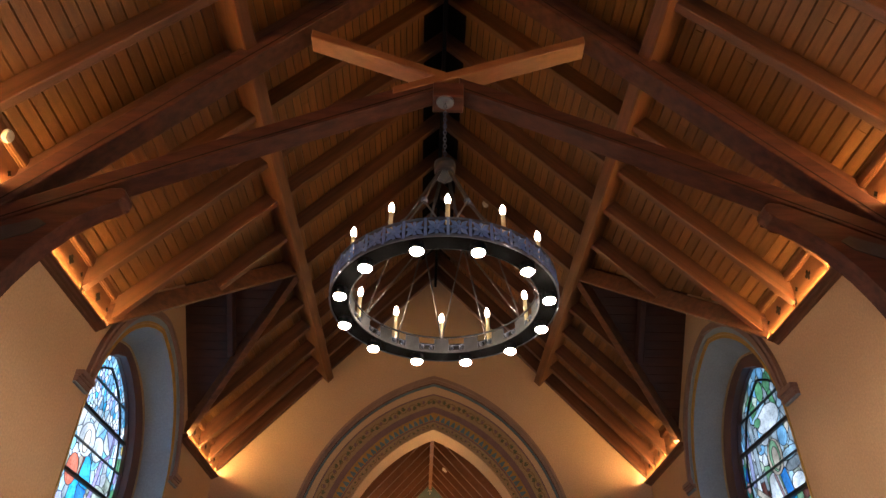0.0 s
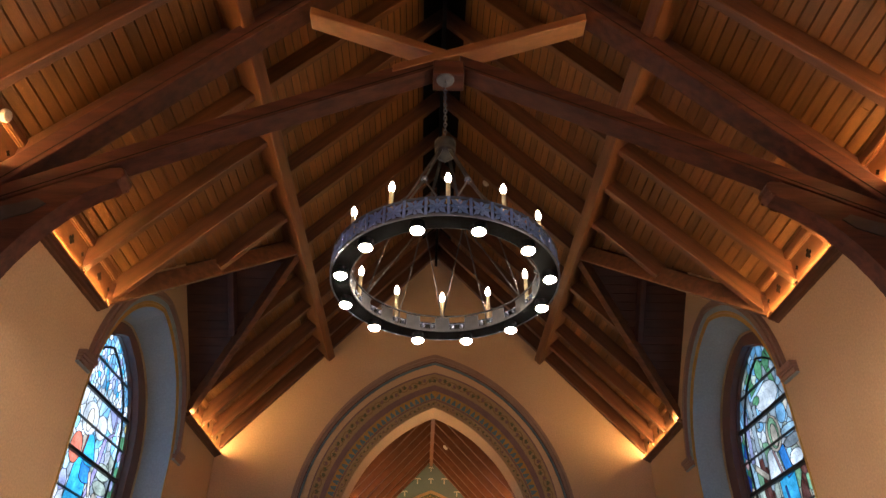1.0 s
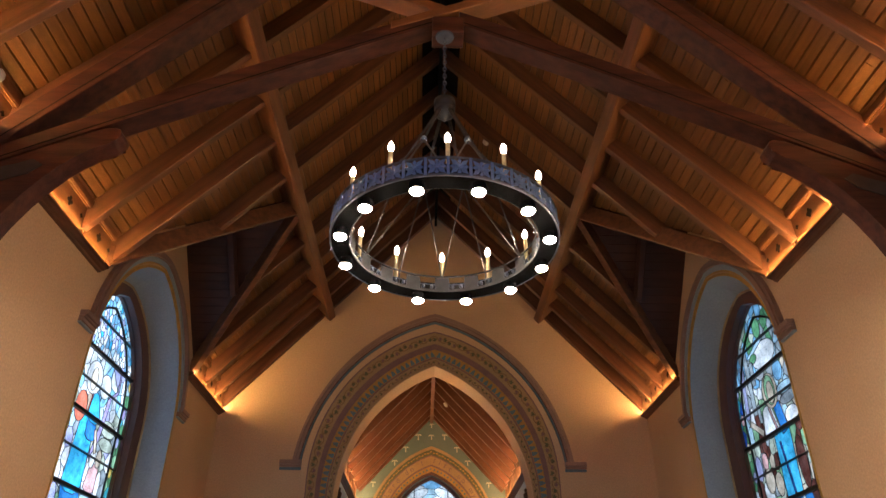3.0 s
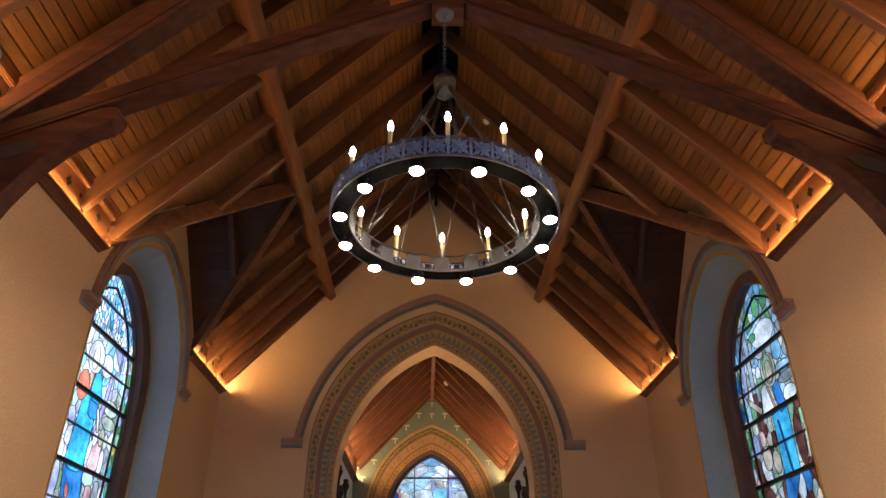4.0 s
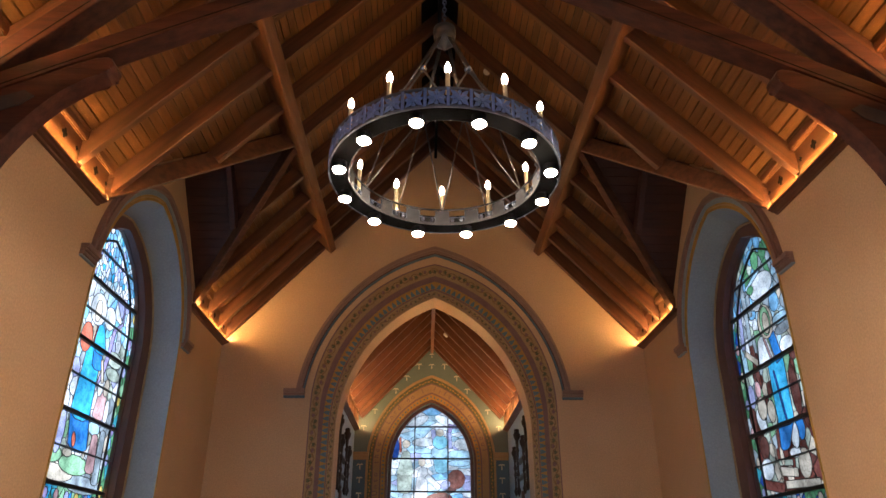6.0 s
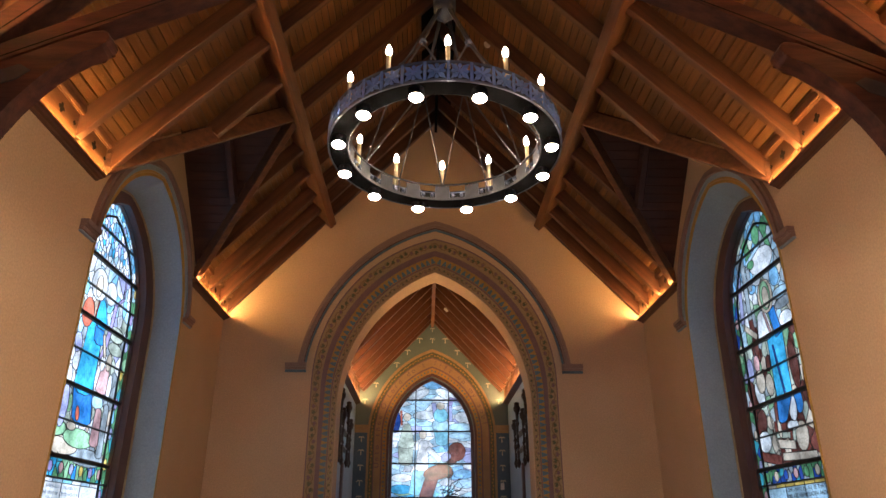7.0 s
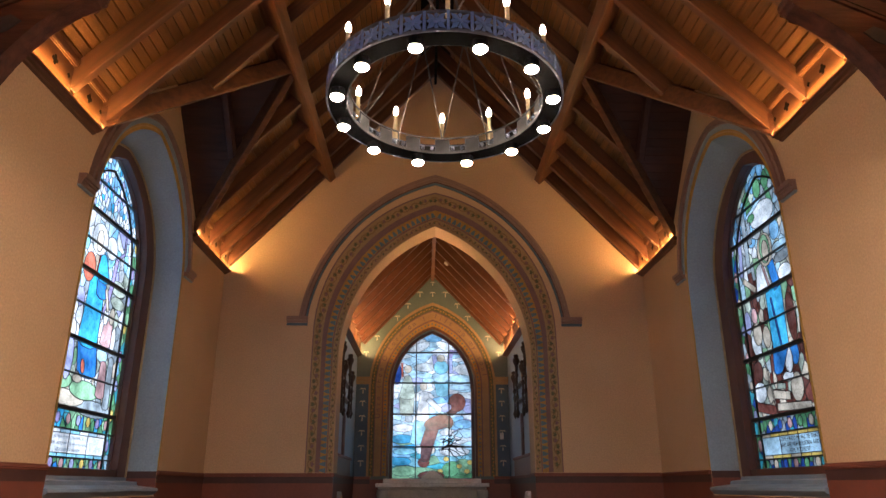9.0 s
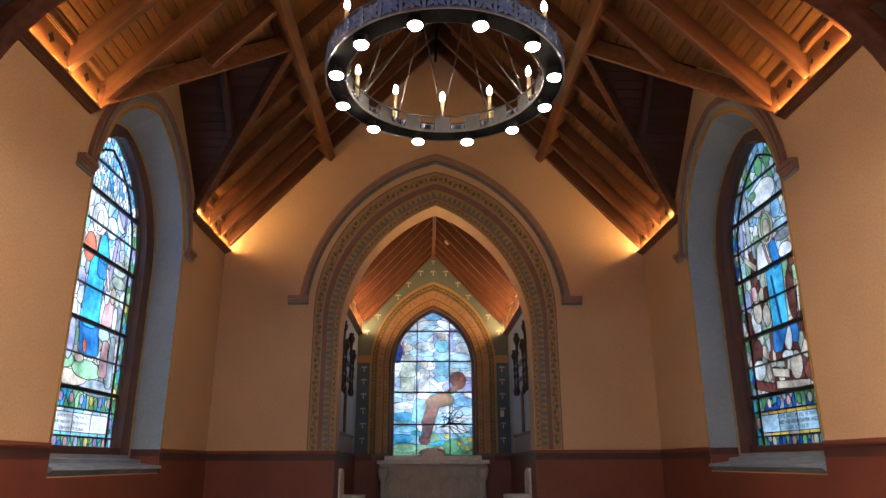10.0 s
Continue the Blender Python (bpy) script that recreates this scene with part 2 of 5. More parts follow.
def board_piece(bm, side, xa, xb, y0, y1, lift=0.0, sa=0.0, sb=0.0):
    za, zb = BOARDS - SLOPE * xa + lift, BOARDS - SLOPE * xb + lift
    t = 0.03
    v = [bm.verts.new(p) for y, q in ((y0, sa), (y1, sb)) for p in ((side * xa, y, za), (side * xb, y + q, zb), (side * xb, y + q, zb + t), (side * xa, y, za + t))]
    for f in ((0, 1, 2, 3), (7, 6, 5, 4), (0, 4, 5, 1), (1, 5, 6, 2), (2, 6, 7, 3), (3, 7, 4, 0)):
        bm.faces.new([v[i] for i in f])


rng = random.Random(4)
for side in (-1, 1):
    x = 0.27
    while x < 3.72:
        xa, xb = x, min(x + dx - 0.010, 3.74)
        cut = max(0.0, valley(xa) - 0.02)
        lean = max(0.0, valley(xb) - 0.02) - cut
        spans = [(BACK, WIN_Y - cut), (WIN_Y + cut, FAR)] if cut else [(BACK, FAR)]
        for y0, y1 in spans:
            y = y0
            while y < y1:
                e = min(y1, y + rng.uniform(2.6, 5.2))
                if y1 - e < 0.6:
                    e = y1
                board_piece(bm, side, xa, xb, y + 0.001, e - 0.001, rng.uniform(0, 0.003), lean if cut and y == WIN_Y + cut else 0.0, -lean if cut and e == WIN_Y - cut else 0.0)
                y = e
        x += dx
ceiling = linked("ceiling", bm, M_BOARD)
tagged(ceiling, "honey-brown varnished tongue-and-groove boards under the roof", "ceiling", kind="structure")
def slab(bm, corners, lift, thick):
    """A flat slab over corners (x, y, z), lift above them."""
    lo = [bm.verts.new((x, y, z + lift)) for x, y, z in corners]
    hi = [bm.verts.new((x, y, z + lift + thick)) for x, y, z in corners]
    bm.faces.new(lo)
    bm.faces.new(hi[::-1])
    n = len(lo)
    for k in range(n):
        bm.faces.new((lo[k], hi[k], hi[(k + 1) % n], lo[(k + 1) % n]))


D_SLOPE = (APEX_Z - EAVE) / DORMER
D_BOARDS = APEX_Z + 0.30


def main_at(side, x, y):
    return (side * x, y, BOARDS - SLOPE * x)


def dormer_at(side, x, d, s):
    return (side * x, WIN_Y + s * d, D_BOARDS - D_SLOPE * d)


# Unseen slabs added over nave and dormers to make the roof light-tight.
bm = bmesh.new()
for side in (-1, 1):
    slab(bm, [main_at(side, 0, BACK - 0.5), main_at(side, 4.6, BACK - 0.5), main_at(side, 4.6, WIN_Y - 2.67), main_at(side, APEX_X, WIN_Y), main_at(side, 0, WIN_Y)], 0.06, 0.2)
    slab(bm, [main_at(side, 0, WIN_Y), main_at(side, APEX_X, WIN_Y), main_at(side, 4.6, WIN_Y + 2.67), main_at(side, 4.6, FAR + 0.5), main_at(side, 0, FAR + 0.5)], 0.06, 0.2)
    for s in (-1, 1):
        slab(bm, [dormer_at(side, APEX_X, 0, s), dormer_at(side, 4.6, 0, s), dormer_at(side, 4.6, 2.67, s)], 0.06, 0.2)
tagged(linked("roof_deck", bm, M_BLACK), "dark roof deck above the boards", "roof", kind="structure")

# Boards in the dormers, with the recess's shade in their colour.
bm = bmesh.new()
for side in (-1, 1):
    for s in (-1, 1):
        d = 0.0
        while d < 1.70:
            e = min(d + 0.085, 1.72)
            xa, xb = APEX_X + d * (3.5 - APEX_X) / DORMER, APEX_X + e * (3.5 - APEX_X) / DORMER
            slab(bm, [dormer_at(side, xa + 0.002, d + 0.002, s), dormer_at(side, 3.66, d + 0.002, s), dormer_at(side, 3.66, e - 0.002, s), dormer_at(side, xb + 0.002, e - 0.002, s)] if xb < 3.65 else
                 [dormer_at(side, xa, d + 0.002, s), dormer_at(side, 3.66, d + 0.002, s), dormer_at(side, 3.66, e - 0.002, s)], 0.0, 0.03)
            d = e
tagged(linked("dormer_ceiling", bm, M_DORMER_SHADE), "dark red-brown boards inside the window dormers", "ceiling", kind="structure")


def beam_mesh(name, length, width, depth, mat, chamfer=0.008):
    """A beam along its own x from 0, hanging below its own z = 0."""
    bm = box(bmesh.new(), 0, length, -width / 2, width / 2, -depth, 0)
    soften(bm, chamfer)
    return linked(name, bm, mat)


def slope_pose(side, x, y, c):
    """At the point of the roof line z = c - SLOPE * |x|, with own x axis down the slope."""
    d = Vector((side, 0, -SLOPE)).normalized()
    n = Vector((side * SLOPE, 0, 1)).normalized()
    w = n.cross(d)
    m = Matrix((d, w, n)).transposed().to_4x4()
    return Matrix.Translation((side * x, y, c - SLOPE * x)) @ m


RAFTERS = [5.12 + 0.737 * k for k in range(-15, 1)] + [5.83, 6.51, 7.24, 8.05, 8.86, 9.56, 10.24, 10.83, 11.34]
first = {}
for side in (-1, 1):
    for y in RAFTERS:
        cut = None
        d = abs(y - WIN_Y)
        if d < DORMER - 0.02:
            cut = APEX_X + d / DORMER * (3.5 - APEX_X) + 0.05
        length = ((cut or 3.665) - 0.03) * RISE
        key = round(length, 2)
        if key not in first:
            first[key] = ob = beam_mesh("rafter", length, 0.085, 0.21, M_RAFTER)
            ob.matrix_basis = slope_pose(side, 0.03, y, UNDER + 0.305)
        else:
            ob = first[key].copy()
            scene.collection.objects.link(ob)
            ob.matrix_basis = slope_pose(side, 0.03, y, UNDER + 0.305)
        tagged(ob, "brown stained roof rafter against the ceiling boards", "rafter", "nave rafters")

for side in (-1, 1):
    bm = box(bmesh.new(), 0.013, 0.153, min(side * BACK, side * FAR), max(side * BACK, side * FAR), -0.37, 0.0)
    soften(bm, 0.012)
    ob = linked("purlin", bm, M_PURLIN)
    ob.matrix_basis = slope_pose(side, 1.875, 0, UNDER) @ pose(0, 0, 0.235)
    tagged(ob, "long square dark timber purlin under the rafters", "purlin", "purlins")
bm = box(bmesh.new(), -0.025, 0.025, BACK, FAR, 8.52, 8.98)
tagged(linked("ridge_beam", bm, M_BLACK), "thin black painted ridge board", "ridge beam")
# Black strips beside the ridge board stand in for the shadow there.
bm = bmesh.new()
for s in (-1, 1):
    prism(bm, [(s * 0.03, 8.99), (s * 0.268, 8.727), (s * 0.268, 8.757), (s * 0.03, 9.02)], ALONG_Y, BACK, FAR)
tagged(linked("ridge_lining", bm, M_BLACK), "black painted lining along the ridge", "ridge lining", kind="structure")


def beam(bm, p0, p1, width, depth, chamfer=0.008):
    """A straight timber whose upper face runs from p0 to p1."""
    p0, p1 = Vector(p0), Vector(p1)
    d = (p1 - p0).normalized()
    w = d.cross(Vector((0, 0, 1))).normalized() * width / 2
    up = w.cross(d).normalized() * depth
    if up.z < 0:
        up = -up
    v = [bm.verts.new(p) for q in (p0, p1) for p in (q - w, q + w, q + w - up, q - w - up)]
    for f in ((0, 1, 2, 3), (7, 6, 5, 4), (0, 4, 5, 1), (1, 5, 6, 2), (2, 6, 7, 3), (3, 7, 4, 0)):
        bm.faces.new([v[i] for i in f])
    return bm


# valley and jack rafters of the window dormers
for side in (-1, 1):
    for s in (-1, 1):
        bm = beam(bmesh.new(), (side * 3.62, WIN_Y + s * (DORMER + 0.12), EAVE + 0.11), (side * APEX_X, WIN_Y + s * 0.02, APEX_Z + 0.24), 0.09, 0.21)
        soften(bm, 0.008)
        tagged(linked("valley_rafter", bm, M_RAFTER), "broad stained valley rafter beside the window dormer", "rafter", "valley rafters")
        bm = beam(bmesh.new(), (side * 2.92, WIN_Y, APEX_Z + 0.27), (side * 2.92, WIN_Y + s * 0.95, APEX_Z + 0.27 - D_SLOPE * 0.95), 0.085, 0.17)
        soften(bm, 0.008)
        tagged(linked("jack_rafter", bm, M_DORMER_SHADE), "short dark jack rafter inside the dormer", "rafter", "jack rafters")
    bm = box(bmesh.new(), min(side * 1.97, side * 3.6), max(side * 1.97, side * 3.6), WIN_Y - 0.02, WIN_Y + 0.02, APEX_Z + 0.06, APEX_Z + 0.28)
    tagged(linked("dormer_ridge", bm, M_DORMER_SHADE), "dark ridge board of the window dormer", "ridge beam", "dormer ridges")


# ---- cove with hidden light strip along the eaves ----
def quatrefoil(bm, place, cu, cv, r, w0, w1):
    pts = []
    for k in range(4):
        a = k * math.pi / 2
        cx, cy = cu + r * math.cos(a) * 0.62, cv + r * math.sin(a) * 0.62
        for j in range(-4, 5):
            b = a + j * radians(27)
            pts.append((cx + 0.42 * r * math.cos(b), cy + 0.42 * r * math.sin(b)))
    return prism(bm, pts, place, w0, w1)


M_COVE = material("cove_moulding_wood", (0.13, 0.050, 0.026), 0.42, second=(0.085, 0.034, 0.018), scale=4, stretch=(6, 1, 6), fine=20, bump=0.2)
M_FRIEZE = material("frieze_board_wood", (0.20, 0.082, 0.030), 0.48, second=(0.14, 0.055, 0.02), scale=3, stretch=(6, 1, 6), fine=20, bump=0.2, obrand=0.1)


def cove(side, half, eave, y0, y1, feet, vents=True, end=None):
    def P(u, v, w):
        return (side * (half - u), w, eave + v)
    t = thing("cove_moulding", "dark wood cove moulding hiding a warm light strip at the eave", "moulding", "cove mouldings", at=(0, 0, 0))
    prof = [(0, -0.14), (0.03, -0.135), (0.04, -0.12), (0.07, -0.112), (0.08, -0.10), (0.108, -0.095), (0.112, -0.077), (0.106, -0.077), (0.104, -0.086), (0, -0.086)]
    part("moulding", prism(bmesh.new(), prof, P, y0, y1), M_COVE, t)
    part("light_strip", prism(bmesh.new(), [(0.088, -0.085), (0.101, -0.085), (0.101, -0.070), (0.088, -0.070)], P, y0 + 0.02, y1 - 0.02), M_LED if vents else M_LED_SOFT, t, "warm glowing light strip")
    for ya, yb in ((y0, y0 + 0.012), (y1 - 0.012, y1)):
        part("end_cap", prism(bmesh.new(), [(0.002, -0.084), (0.114, -0.084), (0.114, -0.058), (0.002, -0.058)], P, ya, yb), M_COVE, t)
    edges = [y0] + [y for y in feet if y0 + 0.05 < y < y1 - 0.05] + [y1]
    for a, b in zip(edges, edges[1:]):
        ob = part("frieze_board", prism(bmesh.new(), [(0.055, -0.085), (0.078, -0.085), (0.078, 0.262), (0.055, 0.262)], P, a + 0.043, b - 0.043), M_FRIEZE, t)
        part("batten", prism(bmesh.new(), [(0.08, 0.222), (0.094, 0.212), (0.104, 0.228), (0.118, 0.218), (0.130, 0.24), (0.134, 0.30), (0.08, 0.262)], P, a + 0.043, b - 0.043), M_FRIEZE, t)
        if vents and b - a > 0.4:
            m = (a + b) / 2
            # No hole is cut: black plates give the darkness of the quatrefoils.
            bm = bmesh.new()
            quatrefoil(bm, lambda u, v, w: P(w, v, u), m, 0.098, 0.050, 0.077, 0.0805)
            part("vent_opening", bm, M_BLACK, ob, "black quatrefoil cut-out")
            bm = bmesh.new()
            quatrefoil(bm, lambda u, v, w: P(w, v, u), m + 0.25, 0.092, 0.026, 0.077, 0.0805)
            part("vent_opening", bm, M_BLACK, ob, "black quatrefoil cut-out")
    return t


for side in (-1, 1):
    cove(side, HALF, EAVE, BACK, WIN_Y - DORMER - 0.06, RAFTERS)
    cove(side, HALF, EAVE, WIN_Y + DORMER - 0.06, FAR, RAFTERS)

# ---- scissor truss ----
T0, T1 = 4.20, 4.385
M_BRACE = material("russet_timber", (0.23, 0.090, 0.036), 0.42, second=(0.16, 0.060, 0.024), scale=2.4, stretch=(1.2, 6, 5), fine=18, bump=0.25)


def truss(y0, y1, group="roof trusses"):
    t = thing("roof_truss", "dark stained scissor truss with crossing chords and curved brackets", "roof truss", group)

    def low(x):
        return 6.07 - 0.455 * x - 0.008 * x * x
    for side in (-1, 1):
        def P(u, v, w):
            return (side * u, w, v)
        bm = prism(bmesh.new(), [(3.58, 8.33 - SLOPE * 3.58), (0.02, 8.31), (0.02, 8.60), (3.58, 8.62 - SLOPE * 3.58)], P, y0 - 0.02, y1 + 0.02)
        soften(bm, 0.014, 2)
        principal = part("principal_rafter", bm, M_BEAM, t)
        xs = [0.1 + 3.48 * i / 16 for i in range(17)]
        bm = prism(bmesh.new(), [(x, low(x)) for x in xs] + [(x, low(x) + 0.165) for x in xs[::-1]], P, y0, y1)
        soften(bm, 0.012, 2)
        chord = part("scissor_chord", bm, M_BEAM, t)
        # Proud black strips draw the shadow lines of grooves on chord and principal.
        bm = prism(bmesh.new(), [(x, low(x) + 0.030) for x in xs] + [(x, low(x) + 0.039) for x in xs[::-1]], P, y0 - 0.0025, y0 + 0.004)
        part("groove", bm, M_BLACK, chord, "dark moulded groove")
        bm = prism(bmesh.new(), [(3.58, 8.40 - SLOPE * 3.58), (0.2, 8.40 - SLOPE * 0.2), (0.2, 8.413 - SLOPE * 0.2), (3.58, 8.413 - SLOPE * 3.58)], P, y0 - 0.0225, y0 - 0.016)
        part("groove", bm, M_BLACK, principal, "dark moulded groove")
        nose = [(2.60, 4.645), (2.56, 4.655), (2.545, 4.69), (2.52, 4.705), (2.515, 4.745), (2.535, 4.785), (2.57, 4.80)]
        over = [(x, low(x) - 0.014) for x in (2.66, 2.85, 3.0, 3.2, 3.4, 3.58)]
        under = [(3.58, 2.3), (3.53, 2.7), (3.46, 3.1), (3.38, 3.44), (3.29, 3.74), (3.19, 3.98), (3.10, 4.15), (2.99, 4.31), (2.90, 4.42), (2.80, 4.51), (2.68, 4.60)]
        bm = prism(bmesh.new(), nose + over + under, P, y0 + 0.008, y1 - 0.008)
        soften(bm, 0.016, 2)
        br = part("curved_bracket", bm, M_BEAM, t, "curved bracket with a carved nose")
        bm = prism(bmesh.new(), [(3.02, 4.42), (3.10, 4.34), (3.3, 4.26), (3.5, 4.22), (3.58, 4.26), (3.58, 4.34), (3.42, 4.36), (3.22, 4.42), (3.10, 4.47)], P, y0 - 0.004, y0 + 0.006)
        part("iron_strap", bm, M_HUB, br, "black iron strap")
    for side, y in ((1, y0 - 0.006), (-1, y0 - 0.002)):
        a = 0.5 if side > 0 else -0.02
        bm = prism(bmesh.new(), [(-side * a, 6.15 - 0.42 * a), (side * 1.31, 6.72), (side * 1.31, 6.835), (-side * a, 6.255 - 0.42 * a)], ALONG_Y, y, y1)
        soften(bm, 0.010, 1)
        part("upper_brace", bm, M_BRACE, t, "russet upper brace")
    bm = box(bmesh.new(), -0.14, 0.14, y0 - 0.01, y1 + 0.01, 5.925, 6.11)
    part("centre_block", soften(bm, 0.01), M_BEAM, t)
    return t


truss(T0, T1)

# ---- chandelier ----
CH = Vector((-0.0275, 4.25, 0))
R_OUT, R_IN, Z0, Z1 = 0.809, 0.675, 3.794, 3.942
LEAN = Matrix.Translation((0, 0, Z0)) @ Matrix.Rotation(radians(-1.75), 4, "X") @ Matrix.Translation((0, 0, -Z0))
ch = thing("chandelier", "round blackened iron ring chandelier with candle bulbs and globes", "chandelier", at=CH)
bm = turned(bmesh.new(), [(0.0, 5.895), (0.075, 5.90), (0.08, 5.915), (0.07, 5.922), (0.0, 5.924)], 20)
part("ceiling_plate", bm, M_IRON, ch)
bm = bmesh.new()
z = 5.185
k = 0
while z < 5.89:
    n, a, b = 10, 0.026, 0.013
    loop = [Vector((b * math.cos(i * math.tau / n), 0, z + 0.024 + a * math.sin(i * math.tau / n))) for i in range(n)]
    if k % 2:
        loop = [Vector((0, p.x, p.z)) for p in loop]
    tube(bm, loop + [loop[0], loop[1]], 0.0042, 6, cap=False)
    z += 0.040
    k += 1
part("chain", bm, M_IRON, ch, smooth=True)
bm = turned(bmesh.new(), [(0.0, 5.20), (0.018, 5.20), (0.02, 5.185), (0.06, 5.18), (0.088, 5.165), (0.088, 5.10), (0.075, 5.085), (0.085, 5.07), (0.08, 5.03), (0.05, 5.0), (0.028, 4.985), (0.012, 4.96), (0.0, 4.955)][::-1], 20)
hub = part("hub", bm, M_HUB, ch, smooth=True)
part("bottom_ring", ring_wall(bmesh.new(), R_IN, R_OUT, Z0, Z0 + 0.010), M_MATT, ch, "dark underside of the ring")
part("rim", ring_wall(bmesh.new(), R_OUT - 0.006, R_OUT + 0.006, Z0 - 0.002, Z0 + 0.016), M_IRON, ch)
part("rim", ring_wall(bmesh.new(), R_OUT - 0.006, R_OUT + 0.006, Z1 - 0.014, Z1 + 0.002), M_IRON, ch)
part("inner_rim", ring_wall(bmesh.new(), R_IN - 0.004, R_IN + 0.004, Z0, Z0 + 0.022), M_HUB, ch)
part("inner_rim", ring_wall(bmesh.new(), R_IN - 0.004, R_IN + 0.004, Z1 - 0.018, Z1 - 0.004), M_HUB, ch)
part("backing_band", ring_wall(bmesh.new(), R_OUT - 0.050, R_OUT - 0.047, Z0 + 0.01, Z1 - 0.02), M_BLACK, ch, "dark band behind the fretwork")


def fret_panel():
    """One square of cut iron leaves, in the plane across x at the origin."""
    bm = bmesh.new()
    t = 0.0025
    for k in range(4):
        a = radians(45 + 90 * k)
        c, d = math.cos(a), math.sin(a)
        petal = [(0.008, 0.0), (0.024, 0.010), (0.044, 0.017), (0.058, 0.010), (0.078, 0.0), (0.058, -0.010), (0.044, -0.017), (0.024, -0.010)]
        prism(bm, [(c * u - d * v, d * u + c * v) for u, v in petal], lambda u, v, q: (q, u, v), -t, t)
        a += radians(45)
        c, d = math.cos(a), math.sin(a)
        bud = [(0.012, 0.0), (0.028, 0.006), (0.044, 0.013), (0.058, 0.0), (0.044, -0.013), (0.028, -0.006)]
        prism(bm, [(c * u - d * v, d * u + c * v) for u, v in bud], lambda u, v, q: (q, u, v), -t - 0.001, t + 0.001)
    tube(bm, [(-0.008, 0, 0), (0.010, 0, 0)], 0.014, 8)
    for sy in (-1, 1):
        box(bm, -t - 0.002, t + 0.002, sy * 0.066 - 0.0045, sy * 0.066 + 0.0045, -0.07, 0.07)
    return linked("fret_panel", bm, M_FRET)


panel = fret_panel()
panel.parent = ch
N = 36
for k in range(N):
    m = pose(0, 0, (Z0 + Z1) / 2, 0, 0, 360 * (k + 0.5) / N) @ pose(R_OUT, 0, 0)
    if k:
        again(panel, m)
    else:
        panel.matrix_basis = m
bm = bmesh.new()
box(bm, -0.002, 0.002, -0.055, 0.055, -0.052, 0.052)
plate = linked("inner_plate", bm, M_HUB)
plate.parent = ch
for k in range(18):
    m = pose(0, 0, (Z0 + Z1) / 2, 0, 0, 20 * k + 10) @ pose(R_IN, 0, 0)
    if k:
        again(plate, m)
    else:
        plate.matrix_basis = m
bm = bmesh.new()
box(bm, -0.002, 0.002, -0.066, 0.066, -0.012, -0.004)
for sy in (-1, 1):
    turned(bm, [(0.010, -0.042), (0.016, -0.030), (0.010, -0.014)], 6, (0, sy * 0.035, 0))
    box(bm, -0.002, 0.002, sy * 0.064 - 0.003, sy * 0.064 + 0.003, -0.05, 0.05)
fret = linked("inner_fret", bm, M_IRON)
fret.parent = ch
for k in range(18):
    m = pose(0, 0, (Z0 + Z1) / 2, 0, 0, 20 * k) @ pose(R_IN, 0, 0)
    if k:
        again(fret, m)
    else:
        fret.matrix_basis = m

# angle 0 points to the far wall
def around(deg, r, z):
    a = radians(deg)
    return Vector((r * math.sin(a), r * math.cos(a), z))


sleeve = bulb = globe = None
R_MID = 0.743
for k in range(12):
    deg = 30 * k
    if deg in (90, 270):
        continue
    p = around(deg, R_MID, 0)
    if sleeve is None:
        bm = turned(bmesh.new(), [(0.0145, 3.899), (0.0145, 4.109), (0.0125, 4.114), (0.009, 4.119)], 14)
        sleeve = part("candle_sleeve", bm, M_CANDLE, ch, "cream candle sleeve", smooth=False)
        bm = turned(bmesh.new(), [(0.030, 3.809), (0.030, 3.816), (0.014, 3.824), (0.014, 3.874), (0.034, 3.882), (0.036, 3.890), (0.022, 3.892)], 14)
        cup = part("candle_cup", bm, M_IRON, sleeve)
        bm = turned(bmesh.new(), [(0.010, 4.116), (0.016, 4.128), (0.020, 4.146), (0.017, 4.167), (0.009, 4.188), (0.002, 4.200)], 12)
        bulb = part("flame_bulb", bm, M_BULB, sleeve, "glowing flame-shaped bulb", smooth=True)
        sleeve.matrix_basis = Matrix.Translation(p)
    else:
        o = again(sleeve, Matrix.Translation(p))
        for c in (cup, bulb):
            again(c, Matrix.Identity(4), o)
for k in range(12):
    p = around(15 + 30 * k, R_MID, 0)
    if globe is None:
        # Added collar that keeps the globe's light off the ring's underside.
        bm = turned(bmesh.new(), [(0.050, 3.795), (0.051, 3.738), (0.0495, 3.735), (0.0475, 3.738), (0.047, 3.794)], 18)
        collar = part("lamp_fitting", bm, M_MATT, ch)
        bm = turned(bmesh.new(), [(0.001, 3.717), (0.020, 3.719), (0.034, 3.725), (0.043, 3.735), (0.0465, 3.750), (0.040, 3.775)], 18)
        globe = part("globe_bulb", bm, M_GLOBE, collar, "glowing round bulb", smooth=True)
        collar.matrix_basis = Matrix.Translation(p)
    else:
        o = again(collar, Matrix.Translation(p))
        again(globe, Matrix.Identity(4), o)
